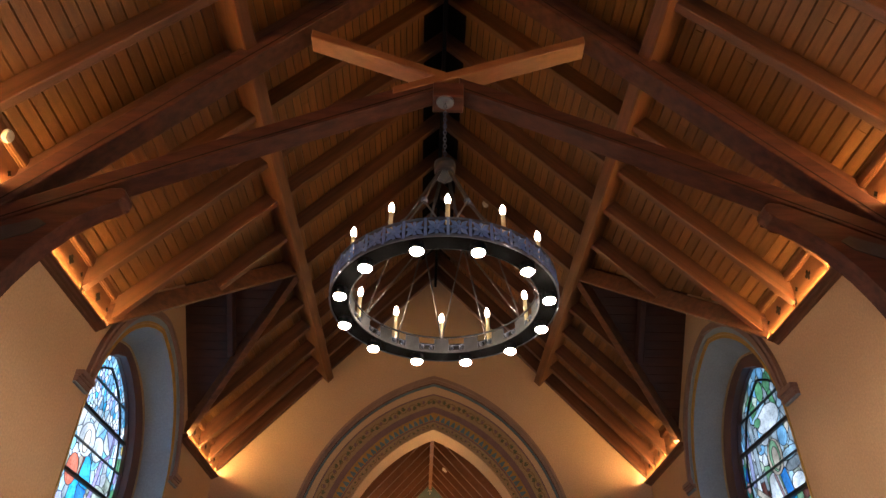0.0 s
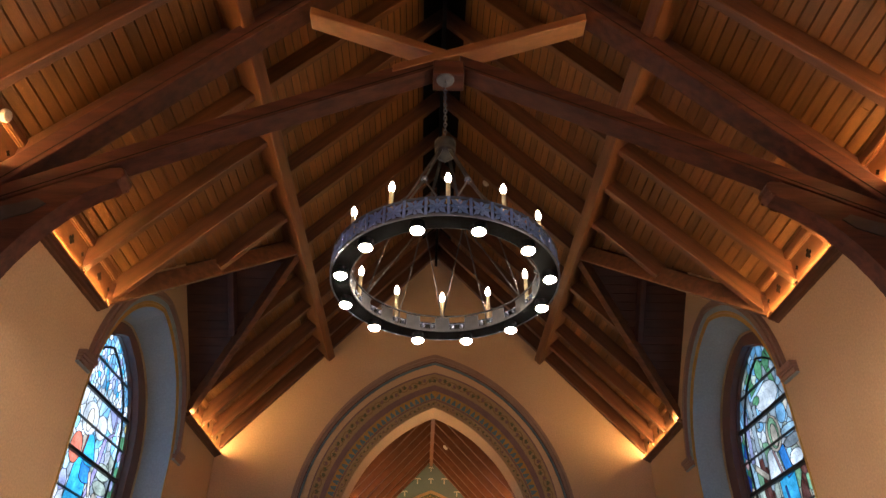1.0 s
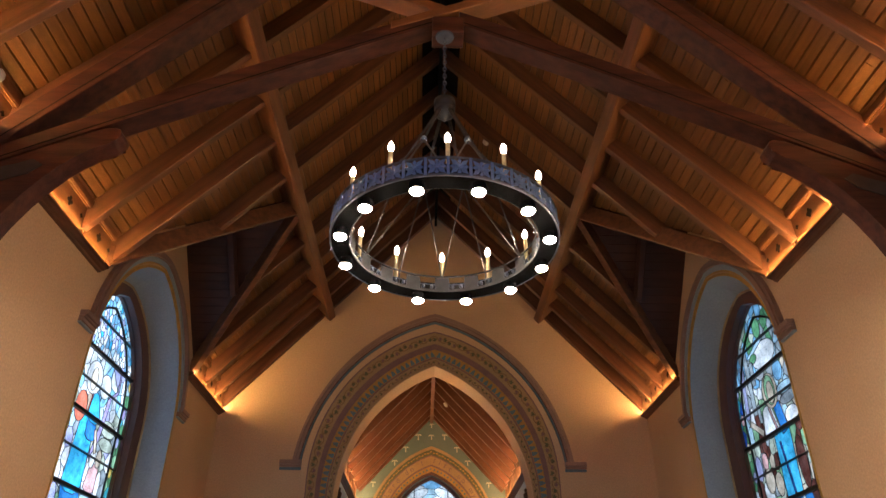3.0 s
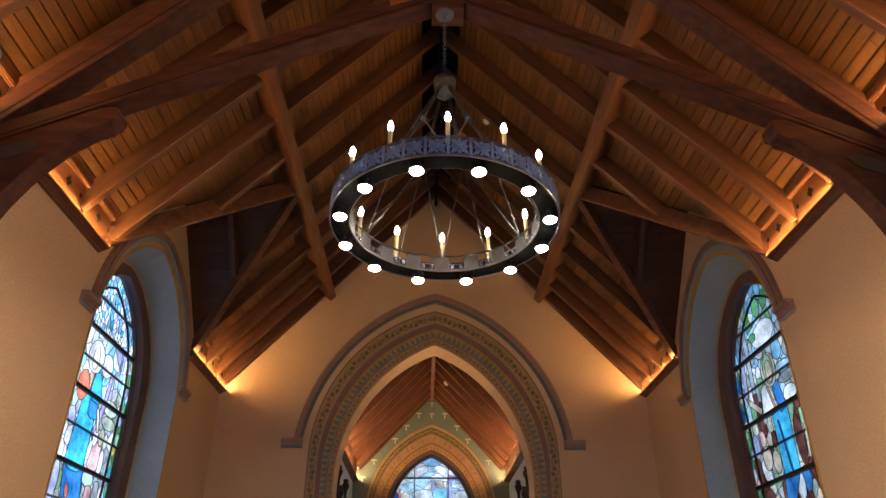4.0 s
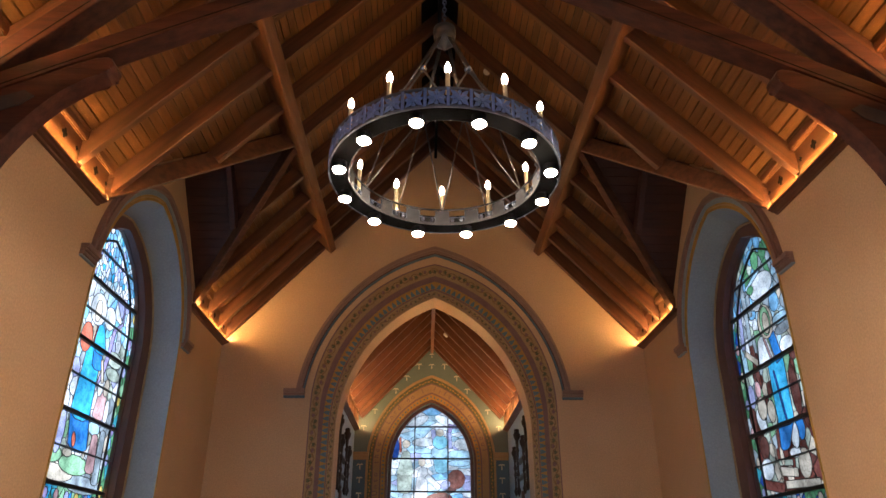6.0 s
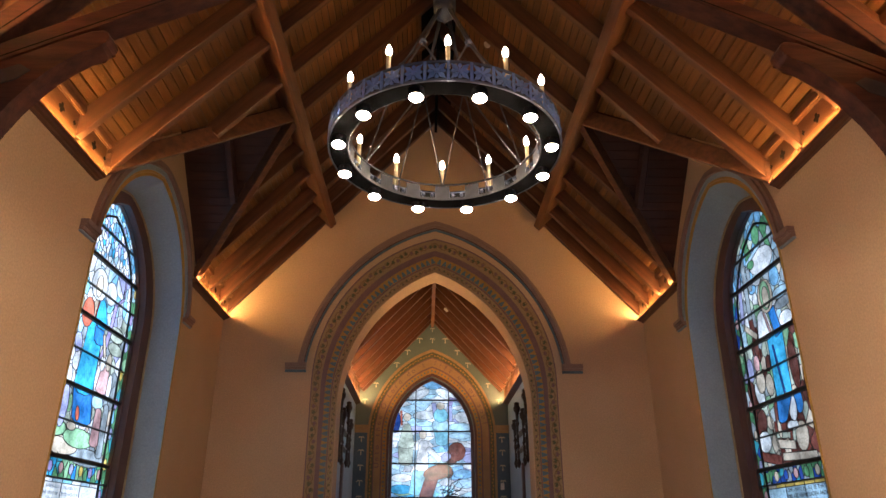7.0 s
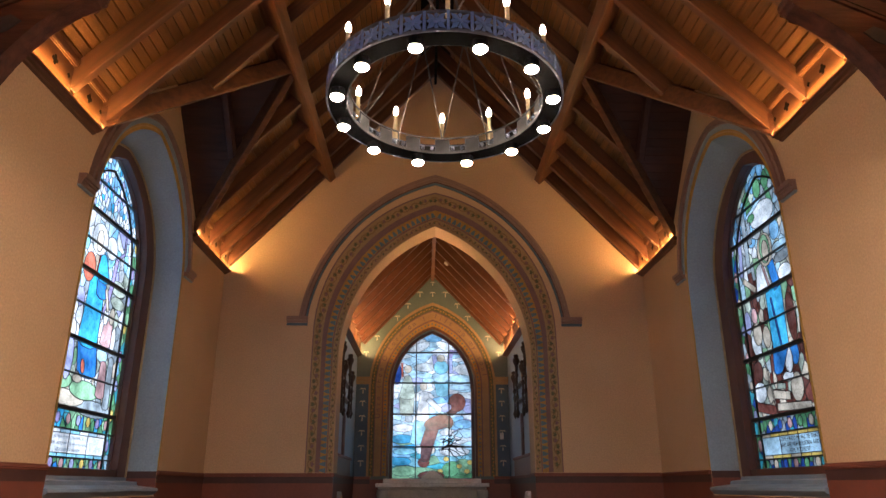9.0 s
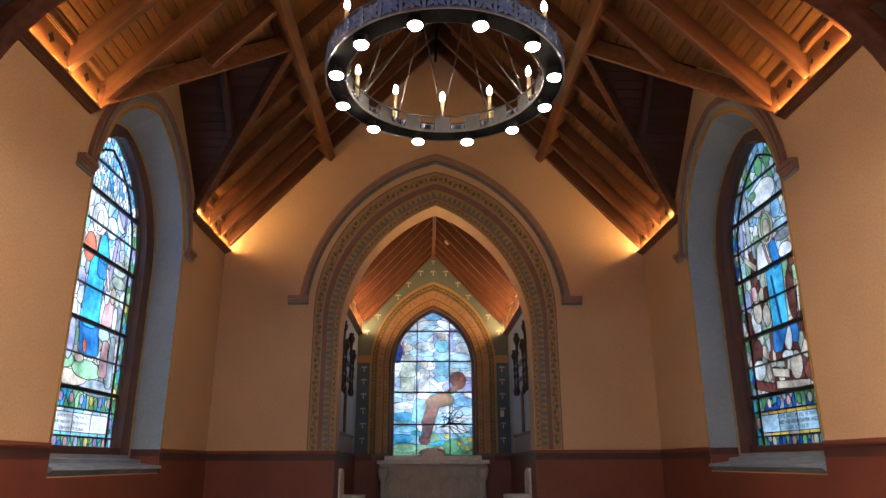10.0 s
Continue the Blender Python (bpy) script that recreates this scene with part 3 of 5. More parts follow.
for k in range(6):
    deg = 30 + 60 * k
    knob = around(deg, 0.32, 4.54)
    bm = bmesh.new()
    tube(bm, [around(deg - 5, 0.075, 5.03), knob], 0.0075, 8)
    tube(bm, [around(deg + 9, 0.075, 5.03), knob], 0.0075, 8)
    part("hanger_rod", bm, M_ROD, ch, smooth=True)
    bm = turned(bmesh.new(), [(0.006, -0.03), (0.022, -0.018), (0.026, 0), (0.022, 0.018), (0.006, 0.03)], 10, knob)
    part("knob", bm, M_IRON, ch, smooth=True)
    for off in (-30, 0, 30):
        bm = bmesh.new()
        foot = LEAN @ around(deg + off, 0.685, 3.915)
        tube(bm, [knob, knob.lerp(foot, 0.97), foot, foot - Vector((0, 0, 0.09))], 0.0062, 8)
        part("stay_rod", bm, M_ROD, ch, smooth=True)
for deg in (90, 270):
    bm = bmesh.new()
    pts = [around(deg + 3 * math.sin(i * 0.5), 0.68 + 0.03 * math.sin(i * 0.75), 3.80 + 0.02 * i) for i in range(9)]
    tube(bm, pts, 0.0065, 8)
    part("scroll_hook", bm, M_ROD, ch, smooth=True)

# the ring hangs a little lower on its far side
for ob in ch.children:
    if ob.name.split(".")[0] in ("bottom_ring", "rim", "inner_rim", "backing_band", "fret_panel", "inner_plate", "inner_fret", "candle_sleeve", "lamp_fitting", "scroll_hook"):
        ob.matrix_basis = LEAN @ ob.matrix_basis

# smoke detectors
def detector(x, y, z, side, slope):
    bm = turned(bmesh.new(), [(0.055, 0.0), (0.055, -0.02), (0.045, -0.035), (0.02, -0.04), (0.0, -0.04)], 16)
    ob = linked("smoke_detector", bm, M_WHITE)
    n = Vector((side * slope, 0, 1)).normalized()
    ob.matrix_basis = Matrix.Translation((x, y, z)) @ n.to_track_quat("Z", "Y").to_matrix().to_4x4()
    return tagged(ob, "small white round detector on the ceiling", "smoke detector", "detectors")


detector(0.74, 8.43, BOARDS - SLOPE * 0.74 - 0.001, 1, SLOPE)
detector(-3.46, 3.98, 5.10, -4, 1)

# ---- dado on the nave walls ----
def dado_run(place, a, b, low=0.0, group="nave dado"):
    """Oxblood boarding, a dark band and a top moulding; place(u, v, w): along, up, out of the wall."""
    t = thing("dado", "oxblood painted dado with a dark band and moulded cap", "dado", group)
    part("boarding", prism(bmesh.new(), [(a, low), (b, low), (b, 1.35), (a, 1.35)], place, 0.0, 0.012), M_DADO, t)
    part("band", prism(bmesh.new(), [(a, 1.35), (b, 1.35), (b, 1.445), (a, 1.445)], place, 0.0, 0.010), M_BAND, t, "dark painted band")
    for z0, z1, w in ((1.445, 1.46, 0.022), (1.46, 1.485, 0.034), (1.485, 1.50, 0.018)):
        part("cap_moulding", soften(prism(bmesh.new(), [(a, z0), (b, z0), (b, z1), (a, z1)], place, 0.0, w), 0.003), M_DADO, t)
    return t


for side in (-1, 1):
    def on_side(u, v, w):
        return (side * (HALF - w), u, v)
    dado_run(on_side, BACK, WIN_Y - WIN_HALF - 0.005)
    dado_run(on_side, WIN_Y + WIN_HALF + 0.005, FAR)
    under = thing("dado", "oxblood painted dado below the window", "dado", "nave dado")
    part_under = prism(bmesh.new(), [(WIN_Y - WIN_HALF - 0.005, 0), (WIN_Y + WIN_HALF + 0.005, 0), (WIN_Y + WIN_HALF + 0.005, 1.19), (WIN_Y - WIN_HALF - 0.005, 1.19)], on_side, 0, 0.012)
    part("boarding", part_under, M_DADO, under)

    def on_far(u, v, w):
        return (side * u, FAR - w, v)
    dado_run(on_far, 1.592, HALF - 0.012, group="chancel wall dado")

    def on_jamb(u, v, w):
        return (side * (1.59 - w), FAR + u, v)
    dado_run(on_jamb, -0.034, 0.52, group="chancel wall dado")


# ---- stained glass ----
def glass(name, colour):
    mat = bpy.data.materials.new("glass_" + name)
    mat.use_nodes = True
    nt = mat.node_tree
    n, l = nt.nodes, nt.links
    n.remove(n["Principled BSDF"])
    co = n.new("ShaderNodeTexCoord")
    noi = n.new("ShaderNodeTexNoise")
    noi.inputs["Scale"].default_value, noi.inputs["Detail"].default_value = 11.0, 5
    l.new(co.outputs["Object"], noi.inputs["Vector"])
    mixer = n.new("ShaderNodeMix")
    mixer.data_type = "RGBA"
    c2 = tuple(min(1.0, 0.80 * c) for c in colour)
    mixer.inputs[6].default_value, mixer.inputs[7].default_value = (*c2, 1), (*tuple(min(1, 1.12 * c + 0.03) for c in colour), 1)
    mr = n.new("ShaderNodeMapRange")
    mr.inputs[1].default_value, mr.inputs[2].default_value = 0.32, 0.66
    l.new(noi.outputs[0], mr.inputs[0])
    l.new(mr.outputs[0], mixer.inputs[0])
    oi = n.new("ShaderNodeObjectInfo")
    hsv = n.new("ShaderNodeHueSaturation")
    v = n.new("ShaderNodeMapRange")
    v.inputs[3].default_value, v.inputs[4].default_value = 0.72, 1.12
    l.new(oi.outputs["Random"], v.inputs[0])
    l.new(v.outputs[0], hsv.inputs["Value"])
    l.new(mixer.outputs[2], hsv.inputs["Color"])
    vor = n.new("ShaderNodeTexVoronoi")
    vor.feature = "DISTANCE_TO_EDGE"
    vor.inputs["Scale"].default_value = 17.0
    warp = n.new("ShaderNodeMix")
    warp.data_type = "VECTOR"
    warp.inputs[0].default_value = 0.12
    l.new(co.outputs["Object"], warp.inputs[4])
    l.new(noi.outputs["Color"], warp.inputs[5])
    l.new(warp.outputs[1], vor.inputs["Vector"])
    trace = n.new("ShaderNodeMapRange")
    trace.inputs[1].default_value, trace.inputs[2].default_value = 0.012, 0.05
    trace.inputs[3].default_value, trace.inputs[4].default_value = 0.62, 1.0
    l.new(vor.outputs["Distance"], trace.inputs[0])
    soft = n.new("ShaderNodeTexNoise")
    soft.inputs["Scale"].default_value = 3.2
    l.new(co.outputs["Object"], soft.inputs["Vector"])
    shade = n.new("ShaderNodeMapRange")
    shade.inputs[1].default_value, shade.inputs[2].default_value = 0.36, 0.60
    shade.inputs[3].default_value, shade.inputs[4].default_value = 0.52, 1.12
    l.new(soft.outputs[0], shade.inputs[0])
    both = n.new("ShaderNodeMath")
    both.operation = "MULTIPLY"
    l.new(trace.outputs[0], both.inputs[0])
    l.new(shade.outputs[0], both.inputs[1])
    paint = n.new("ShaderNodeMix")
    paint.data_type = "RGBA"
    paint.blend_type = "MULTIPLY"
    paint.inputs[0].default_value = 1.0
    l.new(hsv.outputs[0], paint.inputs[6])
    l.new(both.outputs[0], paint.inputs[7])
    tr = n.new("ShaderNodeBsdfTranslucent")
    l.new(paint.outputs[2], tr.inputs[0])
    gl = n.new("ShaderNodeBsdfGlossy")
    gl.inputs["Roughness"].default_value = 0.15
    ms = n.new("ShaderNodeMixShader")
    ms.inputs[0].default_value = 0.05
    l.new(tr.outputs[0], ms.inputs[1])
    l.new(gl.outputs[0], ms.inputs[2])
    l.new(ms.outputs[0], n["Material Output"].inputs[0])
    return mat


G = {k: glass(k, c) for k, c in dict(
    white=(0.86, 0.92, 0.98), azure=(0.05, 0.42, 0.72), coral=(0.78, 0.20, 0.12), cyan=(0.30, 0.70, 0.86), olive=(0.50, 0.56, 0.46), lilac=(0.44, 0.46, 0.74), pale=(0.50, 0.74, 0.93), sky=(0.25, 0.55, 0.85), blue=(0.03, 0.22, 0.62), deep=(0.015, 0.07, 0.34),
    teal=(0.06, 0.40, 0.50), green=(0.12, 0.34, 0.16), leaf=(0.28, 0.52, 0.30), mauve=(0.36, 0.30, 0.55), rose=(0.62, 0.36, 0.36),
    red=(0.55, 0.06, 0.03), brown=(0.11, 0.032, 0.024), rust=(0.17, 0.042, 0.030), gold=(0.78, 0.56, 0.14), grey=(0.36, 0.42, 0.46), sand=(0.66, 0.56, 0.44)).items()}


def clip(poly, px, py, nx, ny):
    """Keep the part of poly where (p - (px, py)) . n <= 0."""
    out = []
    for i, (x, y) in enumerate(poly):
        x2, y2 = poly[(i + 1) % len(poly)]
        a, b = (x - px) * nx + (y - py) * ny, (x2 - px) * nx + (y2 - py) * ny
        if a <= 0:
            out.append((x, y))
        if (a < 0 < b) or (b < 0 < a):
            t = a / (a - b)
            out.append((x + t * (x2 - x), y + t * (y2 - y)))
    return out


def oval(u, v, ru, rv, turn=0.0, n=14):
    c, d = math.cos(radians(turn)), math.sin(radians(turn))
    pts = [(ru * math.cos(k * math.tau / n), rv * math.sin(k * math.tau / n)) for k in range(n)]
    return [(u + c * x - d * y, v + d * x + c * y) for x, y in pts]


def drape(u0, v0, h0, u1, v1, h1):
    """A hanging cloth from half width h0 at the top to h1 at the hem, which bellies a little."""
    return [(u0 + h0, v0), (u0 + 0.4 * h0, v0 + 0.3 * h0), (u0 - 0.4 * h0, v0 + 0.3 * h0), (u0 - h0, v0),
            (u1 - h1, v1), (u1 - 0.4 * h1, v1 - 0.25 * h1), (u1 + 0.4 * h1, v1 - 0.25 * h1), (u1 + h1, v1)]


def stroke(u0, v0, u1, v1, h):
    ln = math.hypot(u1 - u0, v1 - v0)
    x, y = -(v1 - v0) / ln * h, (u1 - u0) / ln * h
    return [(u0 + x, v0 + y), (u0 - x, v0 - y), (u1 - x, v1 - y), (u1 + x, v1 + y)]


def wound(poly):
    area = sum(a[0] * b[1] - b[0] * a[1] for a, b in zip(poly, poly[1:] + poly[:1]))
    return list(poly) if area > 0 else list(poly)[::-1]


def edges_of(poly):
    """Each edge with its outward normal, for a polygon wound left-handed round."""
    return [(a[0], a[1], b[1] - a[1], a[0] - b[0]) for a, b in zip(poly, poly[1:] + poly[:1])]


def bounds(poly):
    return min(p[0] for p in poly), max(p[0] for p in poly), min(p[1] for p in poly), max(p[1] for p in poly)


def apart(a, b):
    return a[1] <= b[0] or b[1] <= a[0] or a[3] <= b[2] or b[3] <= a[2]


def cut_out(pieces, knife):
    """What is left of convex pieces outside a convex knife."""
    kb, out = bounds(knife), []
    for c in pieces:
        if apart(bounds(c), kb):
            out.append(c)
            continue
        for px, py, nx, ny in edges_of(knife):
            o = clip(c, px, py, -nx, -ny)
            if len(o) > 2:
                out.append(o)
            c = clip(c, px, py, nx, ny)
            if len(c) < 3:
                break
    return out


def leaded(thing_ob, outline, shapes, seeds, colour_of, place, w, stretch=1.0, lead_half=0.004):
    """Glass shapes, the first ones on top, over a ground of pieces round seeds (u, v, zone, bound), with lead between all of them."""
    lead = bmesh.new()
    outline = wound(outline)
    rim = edges_of(outline)
    knives = []

    def covered(u, v, upto):
        return any(all((u - px) * nx + (v - py) * ny < -1e-7 for px, py, nx, ny in e) for b, e in upto if b[0] < u < b[1] and b[2] < v < b[3])

    def come(poly, upto):
        for a, b in zip(poly, poly[1:] + poly[:1]):
            ln = math.hypot(b[0] - a[0], b[1] - a[1])
            n = max(1, int(ln / 0.035))
            for k in range(n if ln > 0.003 else 0):
                p = (a[0] + (b[0] - a[0]) * k / n, a[1] + (b[1] - a[1]) * k / n)
                q = (a[0] + (b[0] - a[0]) * (k + 1) / n, a[1] + (b[1] - a[1]) * (k + 1) / n)
                if not covered((p[0] + q[0]) / 2, (p[1] + q[1]) / 2, upto):
                    prism(lead, stroke(*p, *q, lead_half), place, w - 0.004, w + 0.004)

    def pane(pieces, colour):
        bm = bmesh.new()
        for c in pieces:
            bx = bounds(c)
            if (bx[1] - bx[0]) > 2e-4 and (bx[3] - bx[2]) > 2e-4:
                bm.faces.new([bm.verts.new(place(a, b, w)) for a, b in c])
        if bm.faces:
            part("glass_piece", bm, G[colour], thing_ob)

    for poly, colour in shapes:
        poly = wound(poly)
        for e in rim:
            poly = clip(poly, *e)
        if len(poly) < 3:
            continue
        pieces = [poly]
        for k in knives:
            pieces = cut_out(pieces, k[2])
        pane(pieces, colour)
        come(poly, [k[:2] for k in knives])
        knives.append((bounds(poly), edges_of(poly), poly))
    pts = np.array([(s[0], s[1] / stretch) for s in seeds])
    for i, (u, v, zone, bound) in enumerate(seeds):
        poly = list(outline)
        for edge in bound:
            poly = clip(poly, *edge)
        d = np.hypot(pts[:, 0] - pts[i, 0], pts[:, 1] - pts[i, 1])
        same = [j for j in np.argsort(d) if j != i and seeds[j][2] == zone][:26]
        for j in same:
            ax, ay = pts[i]
            bx, by = pts[j]
            poly = clip(poly, (ax + bx) / 2, (ay + by) / 2 * stretch, bx - ax, (by - ay) / stretch)
            if len(poly) < 3:
                break
        if len(poly) < 3:
            continue
        pieces = [poly]
        for k in knives:
            pieces = cut_out(pieces, k[2])
        pane(pieces, colour_of(u, v, zone))
        come(poly, [k[:2] for k in knives])
    part("lead_came", lead, M_LEAD, thing_ob, "black lead lines")


def scatter(rng, count, u0, u1, v0, v1, gap, aspect=1.0):
    """Random seeds not closer than gap."""
    out = []
    for _ in range(count * 30):
        p = (rng.uniform(u0, u1), rng.uniform(v0, v1))
        if all(math.hypot(p[0] - q[0], (p[1] - q[1]) / aspect) > gap for q in out):
            out.append(p)
        if len(out) >= count:
            break
    return out


G_HALF, G_LOW, G_SPRING, G_APEX = 1.04, 1.50, 3.90, 5.25
BORDER = 0.88


def blessing_shapes():
    """Robed plain shapes under blue blossom; the first lie on top."""
    out = [(oval(-0.05, 4.13, 0.085, 0.14), "sand"), (oval(-0.05, 4.15, 0.21, 0.20), "white"), (oval(0.28, 4.14, 0.16, 0.15), "white")]
    out += [(stroke(0.02, 3.97, -0.02, 3.72, 0.012), "red"), (oval(-0.20, 3.76, 0.145, 0.18), "coral"), (drape(0.10, 3.98, 0.10, 0.18, 3.70, 0.17), "azure"), (oval(-0.01, 3.86, 0.10, 0.16), "sand")]
    out += [(stroke(0.30, 3.62, 0.42, 3.36, 0.035), "sand"), (drape(0.16, 3.66, 0.12, 0.20, 3.50, 0.14), "blue"), (oval(0.02, 2.62, 0.045, 0.085, 20), "coral")]
    out += [(drape(0.06, 3.66, 0.19, 0.04, 2.90, 0.24), "azure"), (drape(0.05, 2.90, 0.24, 0.14, 2.56, 0.24), "blue")]
    out += [(oval(-0.06, 2.47, 0.11, 0.05), "sand"), (oval(0.33, 2.60, 0.04, 0.16), "sand")]
    out += [(oval(0.40, 3.29, 0.07, 0.10), "white"), (oval(0.56, 3.33, 0.075, 0.11), "sand"), (drape(0.50, 3.22, 0.12, 0.48, 2.96, 0.15), "rose"), (oval(0.68, 3.05, 0.07, 0.16), "white")]
    out += [(drape(0.53, 2.74, 0.08, 0.55, 2.34, 0.12), "rose"), (drape(0.72, 2.82, 0.07, 0.74, 2.22, 0.09), "grey"), (oval(0.45, 2.82, 0.16, 0.08), "pale")]
    out += [(stroke(0.47, 4.05, 0.43, 3.70, 0.045), "mauve"), (stroke(0.43, 3.70, 0.32, 3.28, 0.05), "mauve"), (stroke(0.46, 4.04, 0.66, 4.20, 0.022), "mauve"), (stroke(0.66, 4.20, 0.62, 4.42, 0.02), "mauve")]
    out += [(oval(-0.32, 2.66, 0.10, 0.24), "lilac"), (oval(-0.34, 2.98, 0.08, 0.13), "white"), (oval(-0.66, 2.75, 0.18, 0.36), "lilac"), (oval(-0.62, 3.25, 0.12, 0.14), "sand")]
    out += [(oval(0.16, 2.36, 0.36, 0.11), "leaf"), (oval(-0.45, 2.42, 0.30, 0.10), "leaf"), (oval(-0.22, 2.24, 0.40, 0.09), "sand"), (oval(0.45, 2.17, 0.44, 0.10), "grey")]
    out += [(oval(0.62, 3.70, 0.22, 0.10), "olive"), (oval(0.66, 3.52, 0.20, 0.08), "olive"), (oval(-0.55, 3.80, 0.24, 0.14), "olive")]
    return out


def calling_shapes():
    """A blue-robed plain shape among tree trunks and pale cloth; the first lie on top."""
    out = [(oval(0.07, 4.10, 0.085, 0.14), "sand"), (oval(0.08, 4.13, 0.13, 0.19), "leaf"), (oval(0.08, 4.12, 0.195, 0.22), "sand")]
    out += [(stroke(0.20, 3.95, 0.10, 3.62, 0.022), "rose"), (stroke(0.00, 3.93, -0.08, 3.58, 0.085), "blue"), (drape(0.25, 3.94, 0.12, 0.24, 3.64, 0.20), "white"), (stroke(0.46, 3.69, 0.76, 3.90, 0.04), "sand")]
    out += [(stroke(0.12, 3.50, 0.04, 2.90, 0.018), "deep"), (drape(0.03, 3.60, 0.20, 0.06, 2.88, 0.19), "azure"), (drape(0.08, 2.86, 0.19, 0.20, 2.60, 0.11), "blue"), (oval(-0.06, 2.72, 0.10, 0.17), "white")]
    out += [(oval(0.32, 2.52, 0.045, 0.11), "sand"), (oval(0.0, 2.52, 0.13, 0.06), "white"), (stroke(0.52, 2.85, 0.40, 2.24, 0.014), "sand")]
    out += [(oval(0.58, 3.14, 0.12, 0.15), "sand"), (oval(0.66, 2.99, 0.10, 0.18, -25), "white"), (oval(0.83, 3.00, 0.12, 0.22, -20), "brown"), (oval(0.36, 3.06, 0.10, 0.14), "sand"), (oval(0.80, 3.33, 0.09, 0.16), "lilac"), (oval(0.60, 3.38, 0.08, 0.11), "rose")]
    out += [(oval(0.72, 2.68, 0.13, 0.14), "brown"), (oval(0.74, 2.42, 0.17, 0.13), "white"), (oval(0.52, 2.62, 0.10, 0.08, 40), "sand")]
    out += [(oval(-0.16, 2.38, 0.14, 0.17, 15), "sand"), (oval(-0.22, 2.76, 0.10, 0.14), "blue"), (oval(-0.28, 3.18, 0.10, 0.30), "brown"), (oval(-0.62, 2.90, 0.20, 0.42), "brown"), (oval(-0.58, 3.50, 0.13, 0.16), "sand")]
    out += [(stroke(0.02, 2.30, 0.42, 2.36, 0.05), "sand"), (stroke(0.40, 2.16, 0.88, 2.26, 0.06), "rust"), (stroke(-0.40, 2.15, 0.36, 2.20, 0.045), "sand"), (stroke(0.10, 2.42, 0.44, 2.46, 0.035), "olive"), (oval(-0.60, 2.28, 0.30, 0.14), "rust")]
    out += [(stroke(0.52, 4.86, 0.56, 3.95, 0.055), "grey"), (stroke(0.68, 4.64, 0.78, 3.95, 0.05), "lilac"), (stroke(0.56, 3.95, 0.52, 3.40, 0.06), "brown"), (stroke(0.40, 4.60, 0.42, 4.30, 0.05), "grey")]
    out += [(oval(0.04, 4.94, 0.10, 0.13), "green"), (oval(0.30, 4.62, 0.10, 0.06), "green"), (oval(0.14, 5.02, 0.10, 0.11), "sky"), (stroke(0.42, 4.66, -0.05, 4.80, 0.03), "pale"), (oval(0.02, 4.58, 0.32, 0.17), "white")]
    out += [(oval(-0.22, 4.28, 0.12, 0.13), "sky"), (oval(-0.28, 4.05, 0.22, 0.07), "pale"), (oval(-0.30, 3.92, 0.20, 0.07), "grey"), (oval(0.36, 4.30, 0.10, 0.06), "sky"), (oval(-0.30, 3.72, 0.16, 0.10), "white")]
    return out


def border_ovals(variant):
    """The round bosses in the coloured borders."""
    out = []
    for k in range(8):
        for v in (HIGH_ROW[variant], 1.55):
            out.append((oval(-0.80 + 0.235 * k, v, 0.055, 0.062, 0, 10), ("lilac", "gold", "mauve", "rose")[k % 4] if variant == 0 else ("rose", "deep", "sand", "green")[k % 4]))
    for k in range(8):
        for s in (-1, 1):
            out.append((oval(s * (BORDER + G_HALF) / 2, 1.78 + 0.37 * k, 0.052, 0.075, 0, 10), ("mauve", "gold", "lilac")[k % 3] if variant == 0 else ("rose", "lilac", "sand")[k % 3]))
    return out


def nave_colours(variant):
    r2 = random.Random(31 + variant)

    def colour_of(u, v, zone):
        if zone in ("edge_l", "edge_r"):
            return r2.choice(("teal", "green", "leaf", "sky", "cyan", "green", "pale")) if variant == 0 else r2.choice(("green", "green", "teal", "deep", "green", "leaf", "grey"))
        if zone in ("row_low", "row_high"):
            return r2.choice(("green", "teal", "leaf", "blue", "leaf", "green", "azure")) if variant == 0 else r2.choice(("green", "deep", "teal", "green", "grey", "deep"))
        if zone == "frame":
            return r2.choice(("cyan", "white", "pale")) if variant == 0 else r2.choice(("gold", "sand", "gold"))
        if zone == "plaque":
            return "white" if variant == 0 else "pale"
        if variant == 0:
            if v > 4.62:
                return r2.choice(("sky", "pale", "azure", "lilac", "cyan", "white", "sky"))
            if v > 4.0:
                return r2.choice(("white", "pale", "cyan", "white", "lilac", "sky", "white"))
            if v > 2.9:
                return r2.choice(("white", "pale", "olive", "white", "lilac", "white", "grey"))
            return r2.choice(("leaf", "sand", "olive", "grey", "white"))
        if v > 4.4:
            return r2.choice(("grey", "pale", "olive", "green", "sky"))
        if v > 3.7:
            return r2.choice(("olive", "white", "grey", "leaf", "pale", "sand"))
        if v > 2.85:
            return r2.choice(("olive", "sand", "brown", "grey", "leaf", "brown"))
        return r2.choice(("sand", "rust", "brown", "grey", "brown", "olive"))
    return colour_of


HIGH_ROW = (2.02, 2.00)
BARS = ((2.13, 2.90, 3.71, 4.44), (2.10, 2.86, 3.62, 4.40))
M_CREAM = material("cream_paint", (0.46, 0.36, 0.22), 0.5, bump=0.03)


